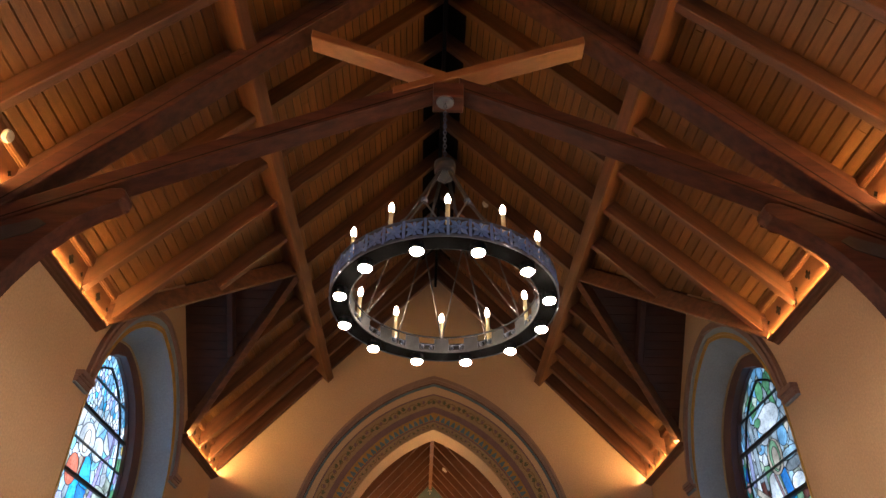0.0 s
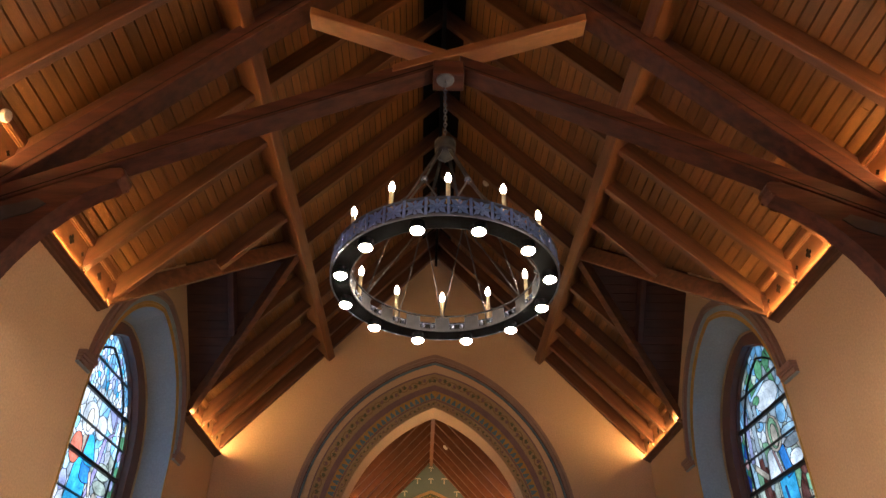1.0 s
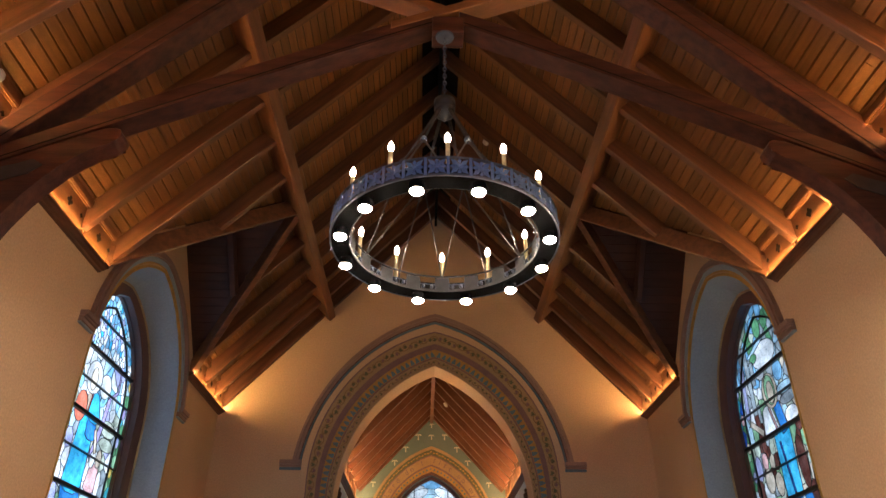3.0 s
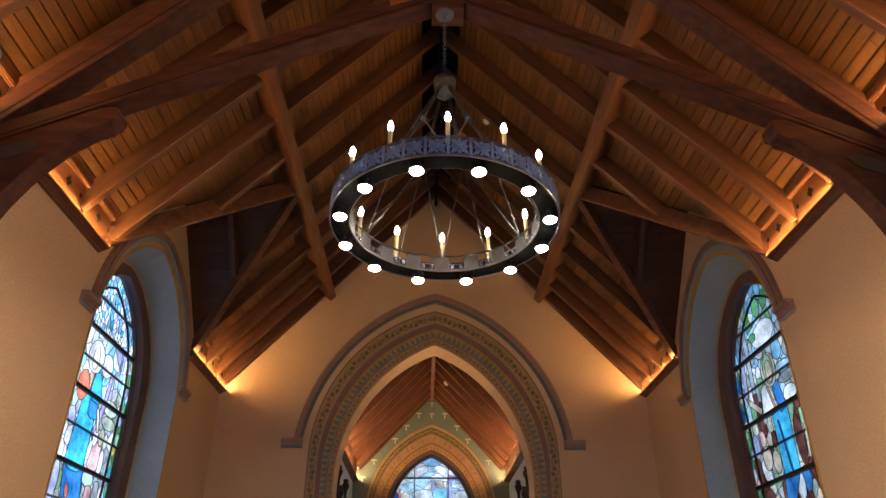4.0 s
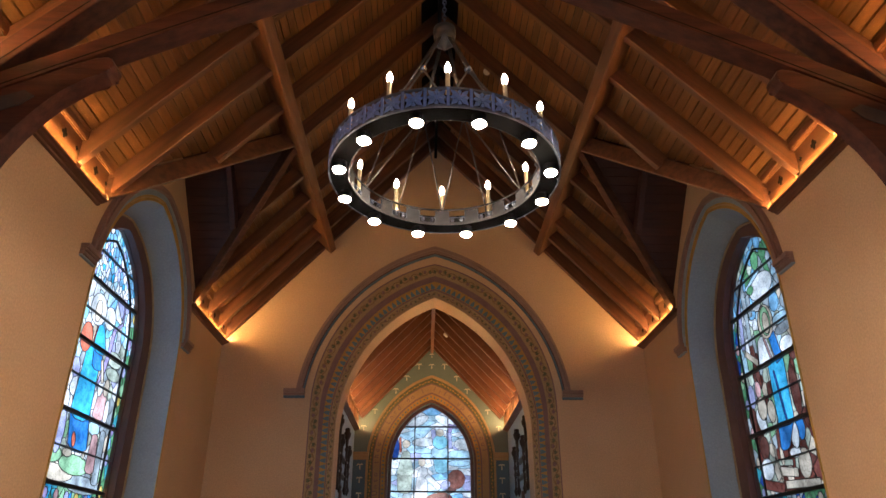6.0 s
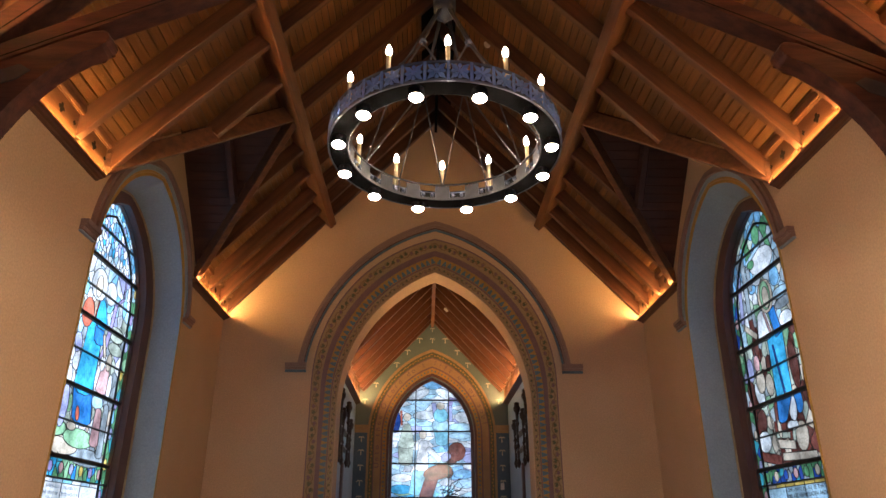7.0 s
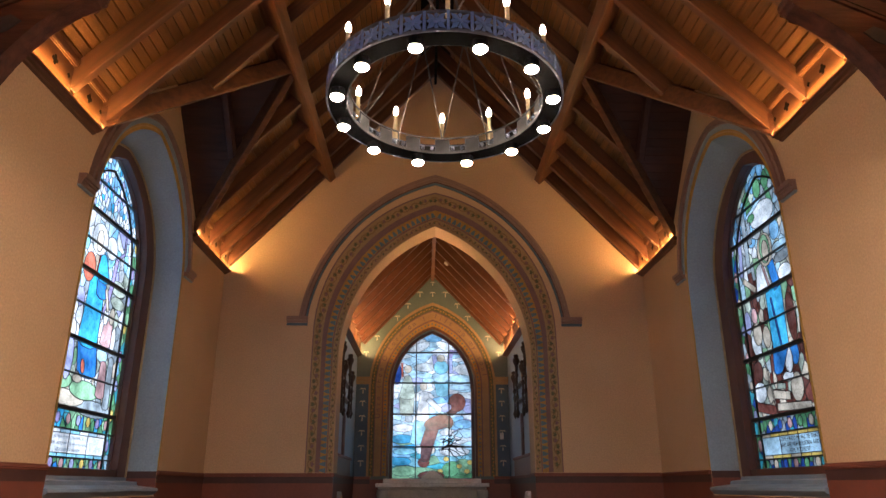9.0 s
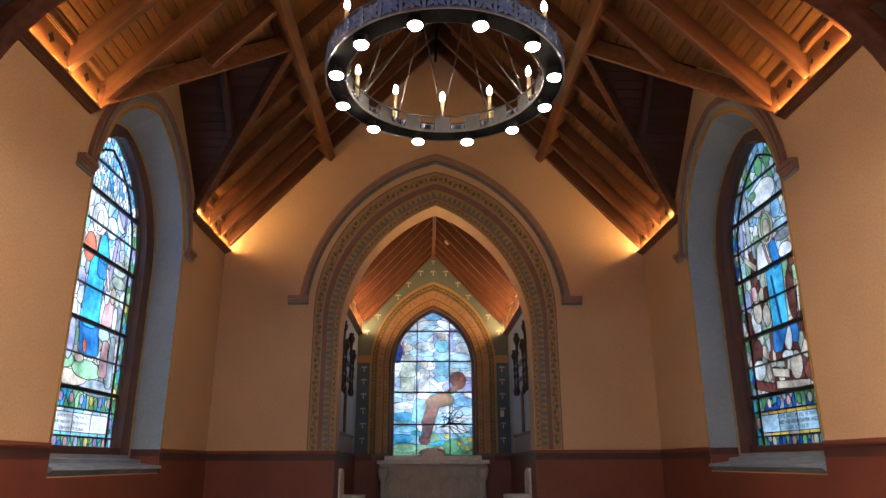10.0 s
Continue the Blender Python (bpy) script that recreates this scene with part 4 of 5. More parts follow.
def nave_window(side, variant, name):
    def P(u, v, w):
        return (side * w, WIN_Y + u, v)
    win = thing(name, "tall pointed stained glass window with leaded pictures and brown frame", "window", "nave windows", "structure")
    arch = pointed(G_HALF, G_SPRING, G_APEX)
    outer = [(-WIN_HALF + 0.002, 1.25)] + [(u, v) for u, v in pointed(WIN_HALF - 0.002, 3.95, 5.598)] + [(WIN_HALF - 0.002, 1.25)]
    inner = [(-G_HALF, 1.25)] + arch + [(G_HALF, 1.25)]
    fr = part("window_frame", arch_band(bmesh.new(), inner, outer, P, 3.97, 4.20), M_FRAME, win, "wide brown painted frame")
    mid = [(u * 1.015, v + 0.012) for u, v in inner]
    inn = [(u * 0.985, v - 0.012 if v > 2 else v) for u, v in inner]
    part("glazing_bead", arch_band(bmesh.new(), inn, mid, P, 4.06, 4.10), M_FRAME, fr)
    part("bottom_rail", box(bmesh.new(), min(side * 3.98, side * 4.20), max(side * 3.98, side * 4.20), WIN_Y - WIN_HALF + 0.01, WIN_Y + WIN_HALF - 0.01, 1.42, 1.50), M_FRAME, win)
    outline = [(-G_HALF, G_LOW)] + arch + [(G_HALF, G_LOW)]
    rng = random.Random(11 + variant)
    seeds = []
    bl, br_ = (-BORDER, 0, 1, 0), (BORDER, 0, -1, 0)
    inside = [(-BORDER, 0, -1, 0), (BORDER, 0, 1, 0)]
    z = 1.53
    while z < 4.75:
        for zone, s, b in (("edge_l", -1, bl), ("edge_r", 1, br_)):
            seeds.append((s * 0.92 + rng.uniform(-0.015, 0.015), z + rng.uniform(-0.02, 0.02), zone, [b]))
            seeds.append((s * 0.995 + rng.uniform(-0.015, 0.015), z + 0.06 + rng.uniform(-0.03, 0.03), zone, [b]))
        z += 0.20
    b0, b1, b2, b3 = BARS[variant]
    for zone, lo, hi in (("row_low", 1.50, 1.61), ("row_high", 1.91, b0)):
        for p in scatter(rng, 34, -BORDER, BORDER, lo, hi, 0.075):
            seeds.append((*p, zone, inside + [(0, lo, 0, -1), (0, hi, 0, 1)]))
    for p in [(-0.77 + 0.22 * k, q) for k in range(8) for q in (1.64, 1.89)]:
        seeds.append((*p, "frame", inside + [(0, 1.61, 0, -1), (0, 1.91, 0, 1)] + ([(0, 1.655, 0, 1)] if p[1] < 1.8 else [(0, 1.865, 0, -1)])))
    for p in [(-0.65 + 0.433 * k, 1.76) for k in range(4)]:
        seeds.append((*p, "plaque", inside + [(0, 1.655, 0, -1), (0, 1.865, 0, 1)]))
    for p in scatter(rng, 120, -BORDER, BORDER, b0, b2, 0.10, 1.5):
        seeds.append((*p, "field", inside + [(0, b0, 0, -1), (0, b2, 0, 1)]))
    for p in scatter(rng, 60, -BORDER, BORDER, b2, b3, 0.085, 1.2):
        seeds.append((*p, "middle", inside + [(0, b2, 0, -1), (0, b3, 0, 1)]))
    for p in scatter(rng, 190 if variant == 0 else 70, -BORDER, BORDER, b3, 5.2, 0.046 if variant == 0 else 0.085, 1.2):
        seeds.append((*p, "upper", inside + [(0, b3, 0, -1)]))
    shapes = border_ovals(variant) + (blessing_shapes() if variant == 0 else calling_shapes())
    leaded(win, outline, shapes, seeds, nave_colours(variant), P, 4.11, 1.35, 0.0045)
    thin = ((b0 + b1) / 2, (b1 + b2) / 2, (b2 + b3) / 2, b3 + 0.38)
    for zz, h in [(z, 0.022) for z in BARS[variant]] + [(z, 0.006) for z in thin] + [(1.91, 0.008), (1.61, 0.008)]:
        e = G_HALF if zz < G_SPRING else max(u for u, v in arch if v >= zz)
        bm = box(bmesh.new(), min(side * 4.075, side * 4.125), max(side * 4.075, side * 4.125), WIN_Y - e, WIN_Y + e, zz - h, zz + h)
        part("saddle_bar", bm, M_LEAD, win)
    for s in (-1, 1):
        bm = box(bmesh.new(), min(side * 4.09, side * 4.125), max(side * 4.09, side * 4.125), WIN_Y + s * BORDER - 0.011, WIN_Y + s * BORDER + 0.011, G_LOW, 3.90)
        part("mullion", bm, M_LEAD, win)
    part("border_lead", arch_band(bmesh.new(), pointed(BORDER - 0.011, 3.90, 5.065), pointed(BORDER + 0.011, 3.90, 5.095), P, 4.09, 4.125), M_LEAD, win, "curved black border lead")
    lines = ("SUFFER LITTLE CHILDREN TO", "COME UNTO ME FOR OF SUCH IS THE", "KINGDOM OF HEAVEN") if variant == 0 else ("COME UNTO ME ALL YE THAT", "AND ARE HEAVY LADEN AND", "GIVE YOU REST")
    for k, words in enumerate(lines):
        f = bpy.data.curves.new("inscription", "FONT")
        f.body, f.size, f.align_x, f.extrude = words, 0.064 if variant else 0.052, "CENTER", 0.0008
        f.materials.append(M_LEAD if variant else M_SILL)
        ob = new("inscription", f)
        ob.parent = win
        ob.matrix_basis = Matrix.Translation((side * 4.102, WIN_Y, 1.805 - 0.066 * k)) @ pose(0, 0, 0, 90, 0, 90 if side < 0 else -90)
    # sill
    sill = thing("window_sill", "grey painted stepped window sill sloping into the room", "window sill", "nave window sills")
    prof = [(4.22, 1.43), (3.96, 1.415), (3.95, 1.375), (3.82, 1.36), (3.81, 1.32), (3.62, 1.295), (3.56, 1.285), (3.55, 1.255), (3.575, 1.235), (3.62, 1.20), (4.22, 1.20)]
    bm = prism(bmesh.new(), prof, lambda u, v, w: (side * u, w, v), WIN_Y - WIN_HALF + 0.004, WIN_Y + WIN_HALF - 0.004)
    part("sill_board", bm, M_SILL, sill)
    for sy in (-1, 1):
        for z0, z1, mat, nm in ((1.21, 1.405, M_DADO, "reveal_dado"), (1.405, 1.49, M_BAND, "reveal_band")):
            bm = prism(bmesh.new(), [(3.598, 1.354), (3.966, 1.314), (3.966, 1.303), (3.598, 1.343)], lambda u, v, q: (side * u, WIN_Y + sy * v, q), z0, z1)
            part(nm, bm, mat, sill)
    # reveal lining
    wide = [(-WIN_HALF + 0.003, 1.20)] + pointed(WIN_HALF - 0.003, 3.95, 5.597) + [(WIN_HALF - 0.003, 1.20)]
    tight = [(-1.31, 1.20)] + pointed(1.31, 3.93, 5.40) + [(1.31, 1.20)]
    bm = bmesh.new()
    rows = [[bm.verts.new(P(u, v, w)) for u, v in line_] for line_, w in ((wide, HALF - 0.001), (tight, 3.985), (wide, 3.985))]
    for a, b in zip(rows, rows[1:] + rows[:1]):
        for i in range(len(a) - 1):
            bm.faces.new((a[i], a[i + 1], b[i + 1], b[i]))
    tagged(linked("window_reveal", bm, M_BLUE), "grey-blue painted plaster reveal round the window", "reveal", "window reveals", "structure")
    edge_i = [(-1.285, 1.41)] + pointed(1.285, 3.93, 5.375) + [(1.285, 1.41)]
    edge_o = [(-1.31, 1.41)] + pointed(1.31, 3.93, 5.40) + [(1.31, 1.41)]
    part("cream_bead", arch_band(bmesh.new(), edge_i, edge_o, P, 3.952, 3.975), M_CREAM, fr, "thin cream bead")
    # hood
    hood = thing("window_hood", "pointed mauve hood mould with gold and blue edging", "hood mould", "window hoods")

    def line(f, low=None):
        half, sp, ap = WIN_HALF + 0.20 * f, 3.95 + 0.15 * f, 5.60 + 0.21 * f
        if low == 4.2:
            return pointed(half, sp, ap, start=4.2)
        pts = pointed(half, sp, ap)
        return [(-half, low)] + pts + [(half, low)] if low else pts
    part("gold_edge", arch_band(bmesh.new(), line(0.0, 1.51), line(0.15, 1.51), P, HALF - 0.006, HALF + 0.002), M_GOLD, hood, "thin gold painted edge")
    part("blue_fillet", arch_band(bmesh.new(), line(0.30, 4.2), line(0.58, 4.2), P, HALF - 0.03, HALF), M_BLUE, hood, "blue-grey fillet")
    part("gold_fillet", arch_band(bmesh.new(), line(0.20, 4.2), line(0.30, 4.2), P, HALF - 0.012, HALF), M_GOLD, hood, "gold fillet")
    part("hood_mould", arch_band(bmesh.new(), line(0.58, 4.2), line(0.84, 4.2), P, HALF - 0.075, HALF), M_MAUVE, hood)
    part("hood_mould", arch_band(bmesh.new(), line(0.84, 4.2), line(1.0, 4.2), P, HALF - 0.05, HALF), M_MAUVE, hood)
    for s in (-1, 1):
        a, b = WIN_HALF + 0.07, WIN_HALF + 0.37
        for z0, z1, w, mat in ((4.135, 4.175, 0.05, M_MAUVE), (4.175, 4.20, 0.065, M_MAUVE), (4.20, 4.255, 0.085, M_MAUVE), (4.115, 4.135, 0.035, M_BLUE)):
            bm = prism(bmesh.new(), [(s * a, z0), (s * b, z0), (s * b, z1), (s * a, z1)], lambda u, v, q: P(u, v, HALF - q), 0.0, w)
            part("hood_stop", soften(bm, 0.004), mat, hood)


nave_window(-1, 0, "window_1")
nave_window(1, 1, "window_2")
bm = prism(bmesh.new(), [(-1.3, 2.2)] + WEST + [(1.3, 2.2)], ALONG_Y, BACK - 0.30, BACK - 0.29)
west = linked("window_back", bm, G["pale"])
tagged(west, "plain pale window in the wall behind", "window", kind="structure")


# ---- chancel arch: painted bands and hood ----
def fam(f, low=None, count=28):
    half = 1.59 + 0.65 * f if f < 0.69 else 2.0385 + 0.26 * (f - 0.69)
    sp, ap = 3.3 + 0.6 * f, 5.63 + 0.95 * f
    pts = pointed(half, sp, ap, count)
    return [(-half, low)] + pts + [(half, low)] if low else pts


def ON_FAR(u, v, w):
    return (u, FAR - w, v)


M_OLIVE = material("olive_scroll_paint", (0.24, 0.145, 0.045), 0.6, bump=0)
M_PLUM = material("dusky_plum_paint", (0.20, 0.112, 0.105), 0.6, second=(0.165, 0.09, 0.088), bump=0.03)
M_SLATE = material("dull_blue_paint", (0.115, 0.19, 0.235), 0.6, bump=0.02)
M_OCHRE = material("ochre_paint", (0.43, 0.235, 0.05), 0.6, bump=0.02)
M_LEAF = material("dull_green_paint", (0.12, 0.115, 0.048), 0.6, bump=0.02)
M_BUFF = material("dull_buff_paint", (0.36, 0.24, 0.12), 0.65, second=(0.30, 0.20, 0.10), scale=2.5, bump=0.05)
arch = thing("chancel_arch", "pointed arch painted with vine scroll and blue and ochre triangles", "arch decoration", kind="structure")
part("scroll_band", arch_band(bmesh.new(), fam(0.012, 1.505), fam(0.17, 1.505), ON_FAR, 0, 0.003), M_BUFF, arch)
part("triangle_band", arch_band(bmesh.new(), fam(0.17, 1.505), fam(0.33, 1.505), ON_FAR, 0, 0.004), M_OCHRE, arch)
part("plum_line", arch_band(bmesh.new(), fam(0.15, 1.505), fam(0.175, 1.505), ON_FAR, 0, 0.006), M_PLUM, arch)
part("plum_band", arch_band(bmesh.new(), fam(0.325, 1.505), fam(0.435, 1.505), ON_FAR, 0, 0.006), M_PLUM, arch)
part("vine_band", arch_band(bmesh.new(), fam(0.435, 1.505), fam(0.66, 1.505), ON_FAR, 0, 0.003), M_BUFF, arch)
part("plum_line", arch_band(bmesh.new(), fam(0.66, 1.505), fam(0.685, 1.505), ON_FAR, 0, 0.005), M_PLUM, arch)


def walk_arch(f, step, low=1.54):
    """Even steps along the line f: place, direction and distance."""
    pts = fam(f, low, 60)
    out, left, run = [], 0.0, 0.0
    for (a, b), (c, d) in zip(pts, pts[1:]):
        ln = math.hypot(c - a, d - b)
        while left < ln:
            t = left / ln
            out.append((a + t * (c - a), b + t * (d - b), (c - a) / ln, (d - b) / ln, run + left))
            left += step
        left -= ln
        run += ln
    return out


bm = bmesh.new()
for x, z, dx_, dz_, s in walk_arch(0.185, 0.094):
    nx, nz = -dz_, dx_
    h = 0.105
    pts = [(x - 0.040 * dx_, z - 0.040 * dz_), (x + 0.040 * dx_, z + 0.040 * dz_), (x + 0.02 * dx_ + 0.7 * h * nx, z + 0.02 * dz_ + 0.7 * h * nz), (x + h * nx, z + h * nz), (x - 0.02 * dx_ + 0.7 * h * nx, z - 0.02 * dz_ + 0.7 * h * nz)]
    prism(bm, pts, ON_FAR, 0.003, 0.0062)
tagged(part("blue_triangles", bm, M_SLATE, arch, "row of small dull blue triangles"), kind="stuff")


def vine(f0, amp, wave, leaf_step, leaf, seed, width):
    rng = random.Random(seed)
    stems, leaves, fruits = bmesh.new(), bmesh.new(), bmesh.new()
    steps = walk_arch(f0, 0.03)
    line = []
    for x, z, dx_, dz_, s in steps:
        o = amp * math.sin(s * math.tau / wave)
        line.append((x - dz_ * o, z + dx_ * o))
    for (a, b), (c, d) in zip(line, line[1:]):
        ln = max(1e-4, math.hypot(c - a, d - b))
        nx, nz = -(d - b) / ln * width, (c - a) / ln * width
        prism(stems, [(a - nx, b - nz), (c - nx, d - nz), (c + nx, d + nz), (a + nx, b + nz)], ON_FAR, 0.002, 0.0052)
    for k, (x, z, dx_, dz_, s) in enumerate(walk_arch(f0, leaf_step)):
        o = -amp * 0.55 * math.sin(s * math.tau / wave)
        cx, cz = x - dz_ * o, z + dx_ * o
        # curled tendril
        r0, a0 = leaf * 0.95, rng.uniform(0, 6.28)
        curl = [(cx + r0 * (1 - j / 15) * math.cos(a0 + j * 0.5), cz + r0 * (1 - j / 15) * math.sin(a0 + j * 0.5)) for j in range(12)]
        for (a, b), (c, d) in zip(curl, curl[1:]):
            ln = max(1e-4, math.hypot(c - a, d - b))
            nx, nz = -(d - b) / ln * width * 0.8, (c - a) / ln * width * 0.8
            prism(stems, [(a - nx, b - nz), (c - nx, d - nz), (c + nx, d + nz), (a + nx, b + nz)], ON_FAR, 0.002, 0.0054)
        tgt = fruits if k % 3 == 1 else leaves
        n = 10
        prism(tgt, [(cx + leaf * (0.75 + 0.3 * math.cos(5 * j * math.tau / n)) * rng.uniform(0.6, 0.85) * math.cos(j * math.tau / n), cz + leaf * rng.uniform(0.55, 0.8) * math.sin(j * math.tau / n)) for j in range(n)], ON_FAR, 0.002, 0.006)
    tagged(part("vine_stem", stems, M_OLIVE, arch, "olive scrolling vine stems"), kind="stuff")
    tagged(part("vine_leaves", leaves, M_LEAF, arch, "dull green vine leaves"), kind="stuff")
    tagged(part("vine_fruit", fruits, M_PLUM, arch, "plum grape clusters"), kind="stuff")


vine(0.548, 0.044, 0.36, 0.092, 0.050, 5, 0.0075)
vine(0.085, 0.028, 0.22, 0.09, 0.026, 6, 0.0055)
hood = thing("arch_hood", "mauve hood mould over the chancel arch with level stops", "hood mould")
M_TAN = material("tan_mauve_paint", (0.30, 0.190, 0.145), 0.45, second=(0.25, 0.155, 0.12), scale=3, fine=50, bump=0.08)


def hood_line(d):
    """From the outer edge (0) of the hood to its inner edge (1)."""
    return pointed(2.295 - 0.105 * d, 3.6, 6.596 - 0.135 * d, 28, start=3.99)


part("blue_fillet", arch_band(bmesh.new(), hood_line(1.25), hood_line(1.0), ON_FAR, 0, 0.03), M_SLATE, hood, "slate-blue fillet")
# Shadow line under the hood, made as a dark brown strip.
part("shadow_fillet", arch_band(bmesh.new(), hood_line(1.0), hood_line(0.86), ON_FAR, 0, 0.045), M_FRAME, hood, "dark brown fillet")
part("hood_mould", arch_band(bmesh.new(), hood_line(0.86), hood_line(0.45), ON_FAR, 0, 0.055), M_TAN, hood)
part("hood_mould", arch_band(bmesh.new(), hood_line(0.45), hood_line(0.0), ON_FAR, 0, 0.085), M_TAN, hood)
for s in (-1, 1):
    for z0, z1, w, mat in ((3.925, 3.992, 0.085, M_TAN), (3.885, 3.925, 0.055, M_TAN), (3.845, 3.885, 0.03, M_SLATE)):
        bm = prism(bmesh.new(), [(s * 2.13, z0), (s * 2.475, z0), (s * 2.475, z1), (s * 2.13, z1)], ON_FAR, 0, w)
        part("hood_stop", soften(bm, 0.004), mat, hood)

# ---- chancel ----
M_CHBOARD = material("russet_chancel_boards", (0.085, 0.028, 0.012), 0.55, second=(0.055, 0.018, 0.008), scale=3, stretch=(6, 1, 6), fine=20, island=0.2)
M_CHRAFT = material("russet_chancel_rafter", (0.16, 0.060, 0.024), 0.45, second=(0.11, 0.040, 0.016), scale=3, fine=18, bump=0.2, obrand=0.1)
C0 = FAR + 0.52
for s, nm in ((-1, "wall_chancel_left"), (1, "wall_chancel_right")):
    bm = box(bmesh.new(), min(s * CH_HALF, s * (CH_HALF + 0.4)), max(s * CH_HALF, s * (CH_HALF + 0.4)), C0, CH_BACK, 0, CH_EAVE + 0.3)
    tagged(linked(nm, bm, M_CHWALL), "pale blue painted plaster side wall of the chancel", "wall", kind="structure")
EW_HALF, EW_LOW, EW_SPRING, EW_APEX = 0.95, 1.46, 3.42, 4.75
bm = bmesh.new()
pierced(bm, -CH_HALF - 0.4, CH_HALF + 0.4, 0, lambda u: CH_UNDER + 0.5 - CH_SLOPE * abs(u), pointed(EW_HALF, EW_SPRING, EW_APEX), EW_LOW, ALONG_Y, CH_BACK, CH_BACK + 0.6)
tagged(linked("wall_east", bm, M_TEAL), "dull teal painted east wall with pale motifs", "wall", kind="structure")
bm = box(bmesh.new(), -CH_HALF - 0.4, CH_HALF + 0.4, C0 - 0.5, CH_BACK + 0.6, -0.2, 0.34)
tagged(linked("floor_chancel", bm, M_FLOOR), "raised stone chancel floor", "floor", kind="structure")
bm = bmesh.new()
for s in (-1, 1):
    x = 0.02
    while x < CH_HALF + 0.05:
        e = x + 0.075
        za, zb = CH_UNDER + 0.22 - CH_SLOPE * x, CH_UNDER + 0.22 - CH_SLOPE * (e - 0.004)
        slab(bm, [(s * x, C0, za), (s * (e - 0.004), C0, zb), (s * (e - 0.004), CH_BACK, zb), (s * x, CH_BACK, za)], 0, 0.03)
        x = e
tagged(linked("ceiling_chancel", bm, M_CHBOARD), "red-brown boards under the chancel roof", "ceiling", kind="structure")
# Hidden slab added above the chancel boards to stop sky light leaking in.
bm = bmesh.new()
for s in (-1, 1):
    slab(bm, [(0, C0 - 0.02, CH_UNDER + 0.3), (s * 2.2, C0 - 0.02, CH_UNDER + 0.3 - CH_SLOPE * 2.2), (s * 2.2, CH_BACK + 0.7, CH_UNDER + 0.3 - CH_SLOPE * 2.2), (0, CH_BACK + 0.7, CH_UNDER + 0.3)], 0, 0.2)
tagged(linked("roof_deck_chancel", bm, M_BLACK), "dark roof deck over the chancel", "roof", kind="structure")
CH_RAFT = [C0 + 0.12 + 0.56 * k for k in range(7)] + [CH_BACK - 0.06]
for s in (-1, 1):
    for y in CH_RAFT:
        bm = beam(bmesh.new(), (s * 0.02, y, CH_UNDER + 0.215), (s * (CH_HALF - 0.06), y, CH_UNDER + 0.215 - CH_SLOPE * (CH_HALF - 0.08)), 0.065, 0.15)
        tagged(linked("rafter", bm, M_CHRAFT), "red-brown stained rafter under the chancel boards", "rafter", "chancel rafters")
    cove(s, CH_HALF, CH_EAVE + 0.06, C0, CH_BACK, CH_RAFT, vents=False)
bm = box(bmesh.new(), -0.035, 0.035, C0, CH_BACK, CH_UNDER - 0.10, CH_UNDER + 0.2)
tagged(linked("ridge_beam", bm, M_CHRAFT), "brown timber ridge beam of the chancel", "ridge beam")
detector(0.28, 14.0, CH_UNDER + 0.19 - CH_SLOPE * 0.28 - 0.12, 1, CH_SLOPE)
for s in (-1, 1):
    def on_ch(u, v, w):
        return (s * (CH_HALF - w), u, v)
    dado_run(on_ch, C0, CH_BACK, 0.34, "chancel dado")

    def on_east(u, v, w):
        return (s * u, CH_BACK - w, v)
    dado_run(on_east, EW_HALF + 0.40, CH_HALF - 0.012, 0.34, "chancel dado")
bm = box(bmesh.new(), -EW_HALF - 0.40, EW_HALF + 0.40, CH_BACK - 0.012, CH_BACK - 0.001, 0.34, EW_LOW - 0.02)
part("boarding", bm, M_DADO, thing("dado", "oxblood painted dado below the east window", "dado", "chancel dado"))


def ON_EAST(u, v, w):
    return (u, CH_BACK - w, v)


def fam2(f, low=1.505):
    half, sp, ap = 0.955 + 0.48 * f, 3.42, 4.755 + 0.63 * f
    pts = pointed(half, sp, ap, 20)
    return [(-half, low)] + pts + [(half, low)]


surround = thing("east_window_surround", "ochre painted window surround with lettering and leaf borders", "window surround", kind="structure")
M_SUR = material("warm_ochre_paint", (0.38, 0.235, 0.105), 0.6, second=(0.31, 0.19, 0.085), scale=3, bump=0.05)
for f0, f1, w, mat, nm in ((0.0, 0.10, 0.02, M_FRAME, "brown_edge"), (0.10, 0.30, 0.008, M_OCHRE, "chequer_band"), (0.30, 0.36, 0.014, M_PLUM, "plum_line"), (0.36, 0.66, 0.006, M_SUR, "lettered_band"),
                           (0.66, 0.70, 0.012, M_PLUM, "plum_line"), (0.70, 0.90, 0.008, M_LEAF, "leaf_band"), (0.90, 1.0, 0.035, M_SUR, "hood_mould")):
    part(nm, arch_band(bmesh.new(), fam2(f0), fam2(f1), ON_EAST, 0, w), mat, surround)


def along(pts, step, offset=0.0):
    out, left = [], offset
    for (a, b), (c, d) in zip(pts, pts[1:]):
        ln = math.hypot(c - a, d - b)
        while left < ln:
            t = left / ln
            out.append((a + t * (c - a), b + t * (d - b), (c - a) / ln, (d - b) / ln))
            left += step
        left -= ln
    return out


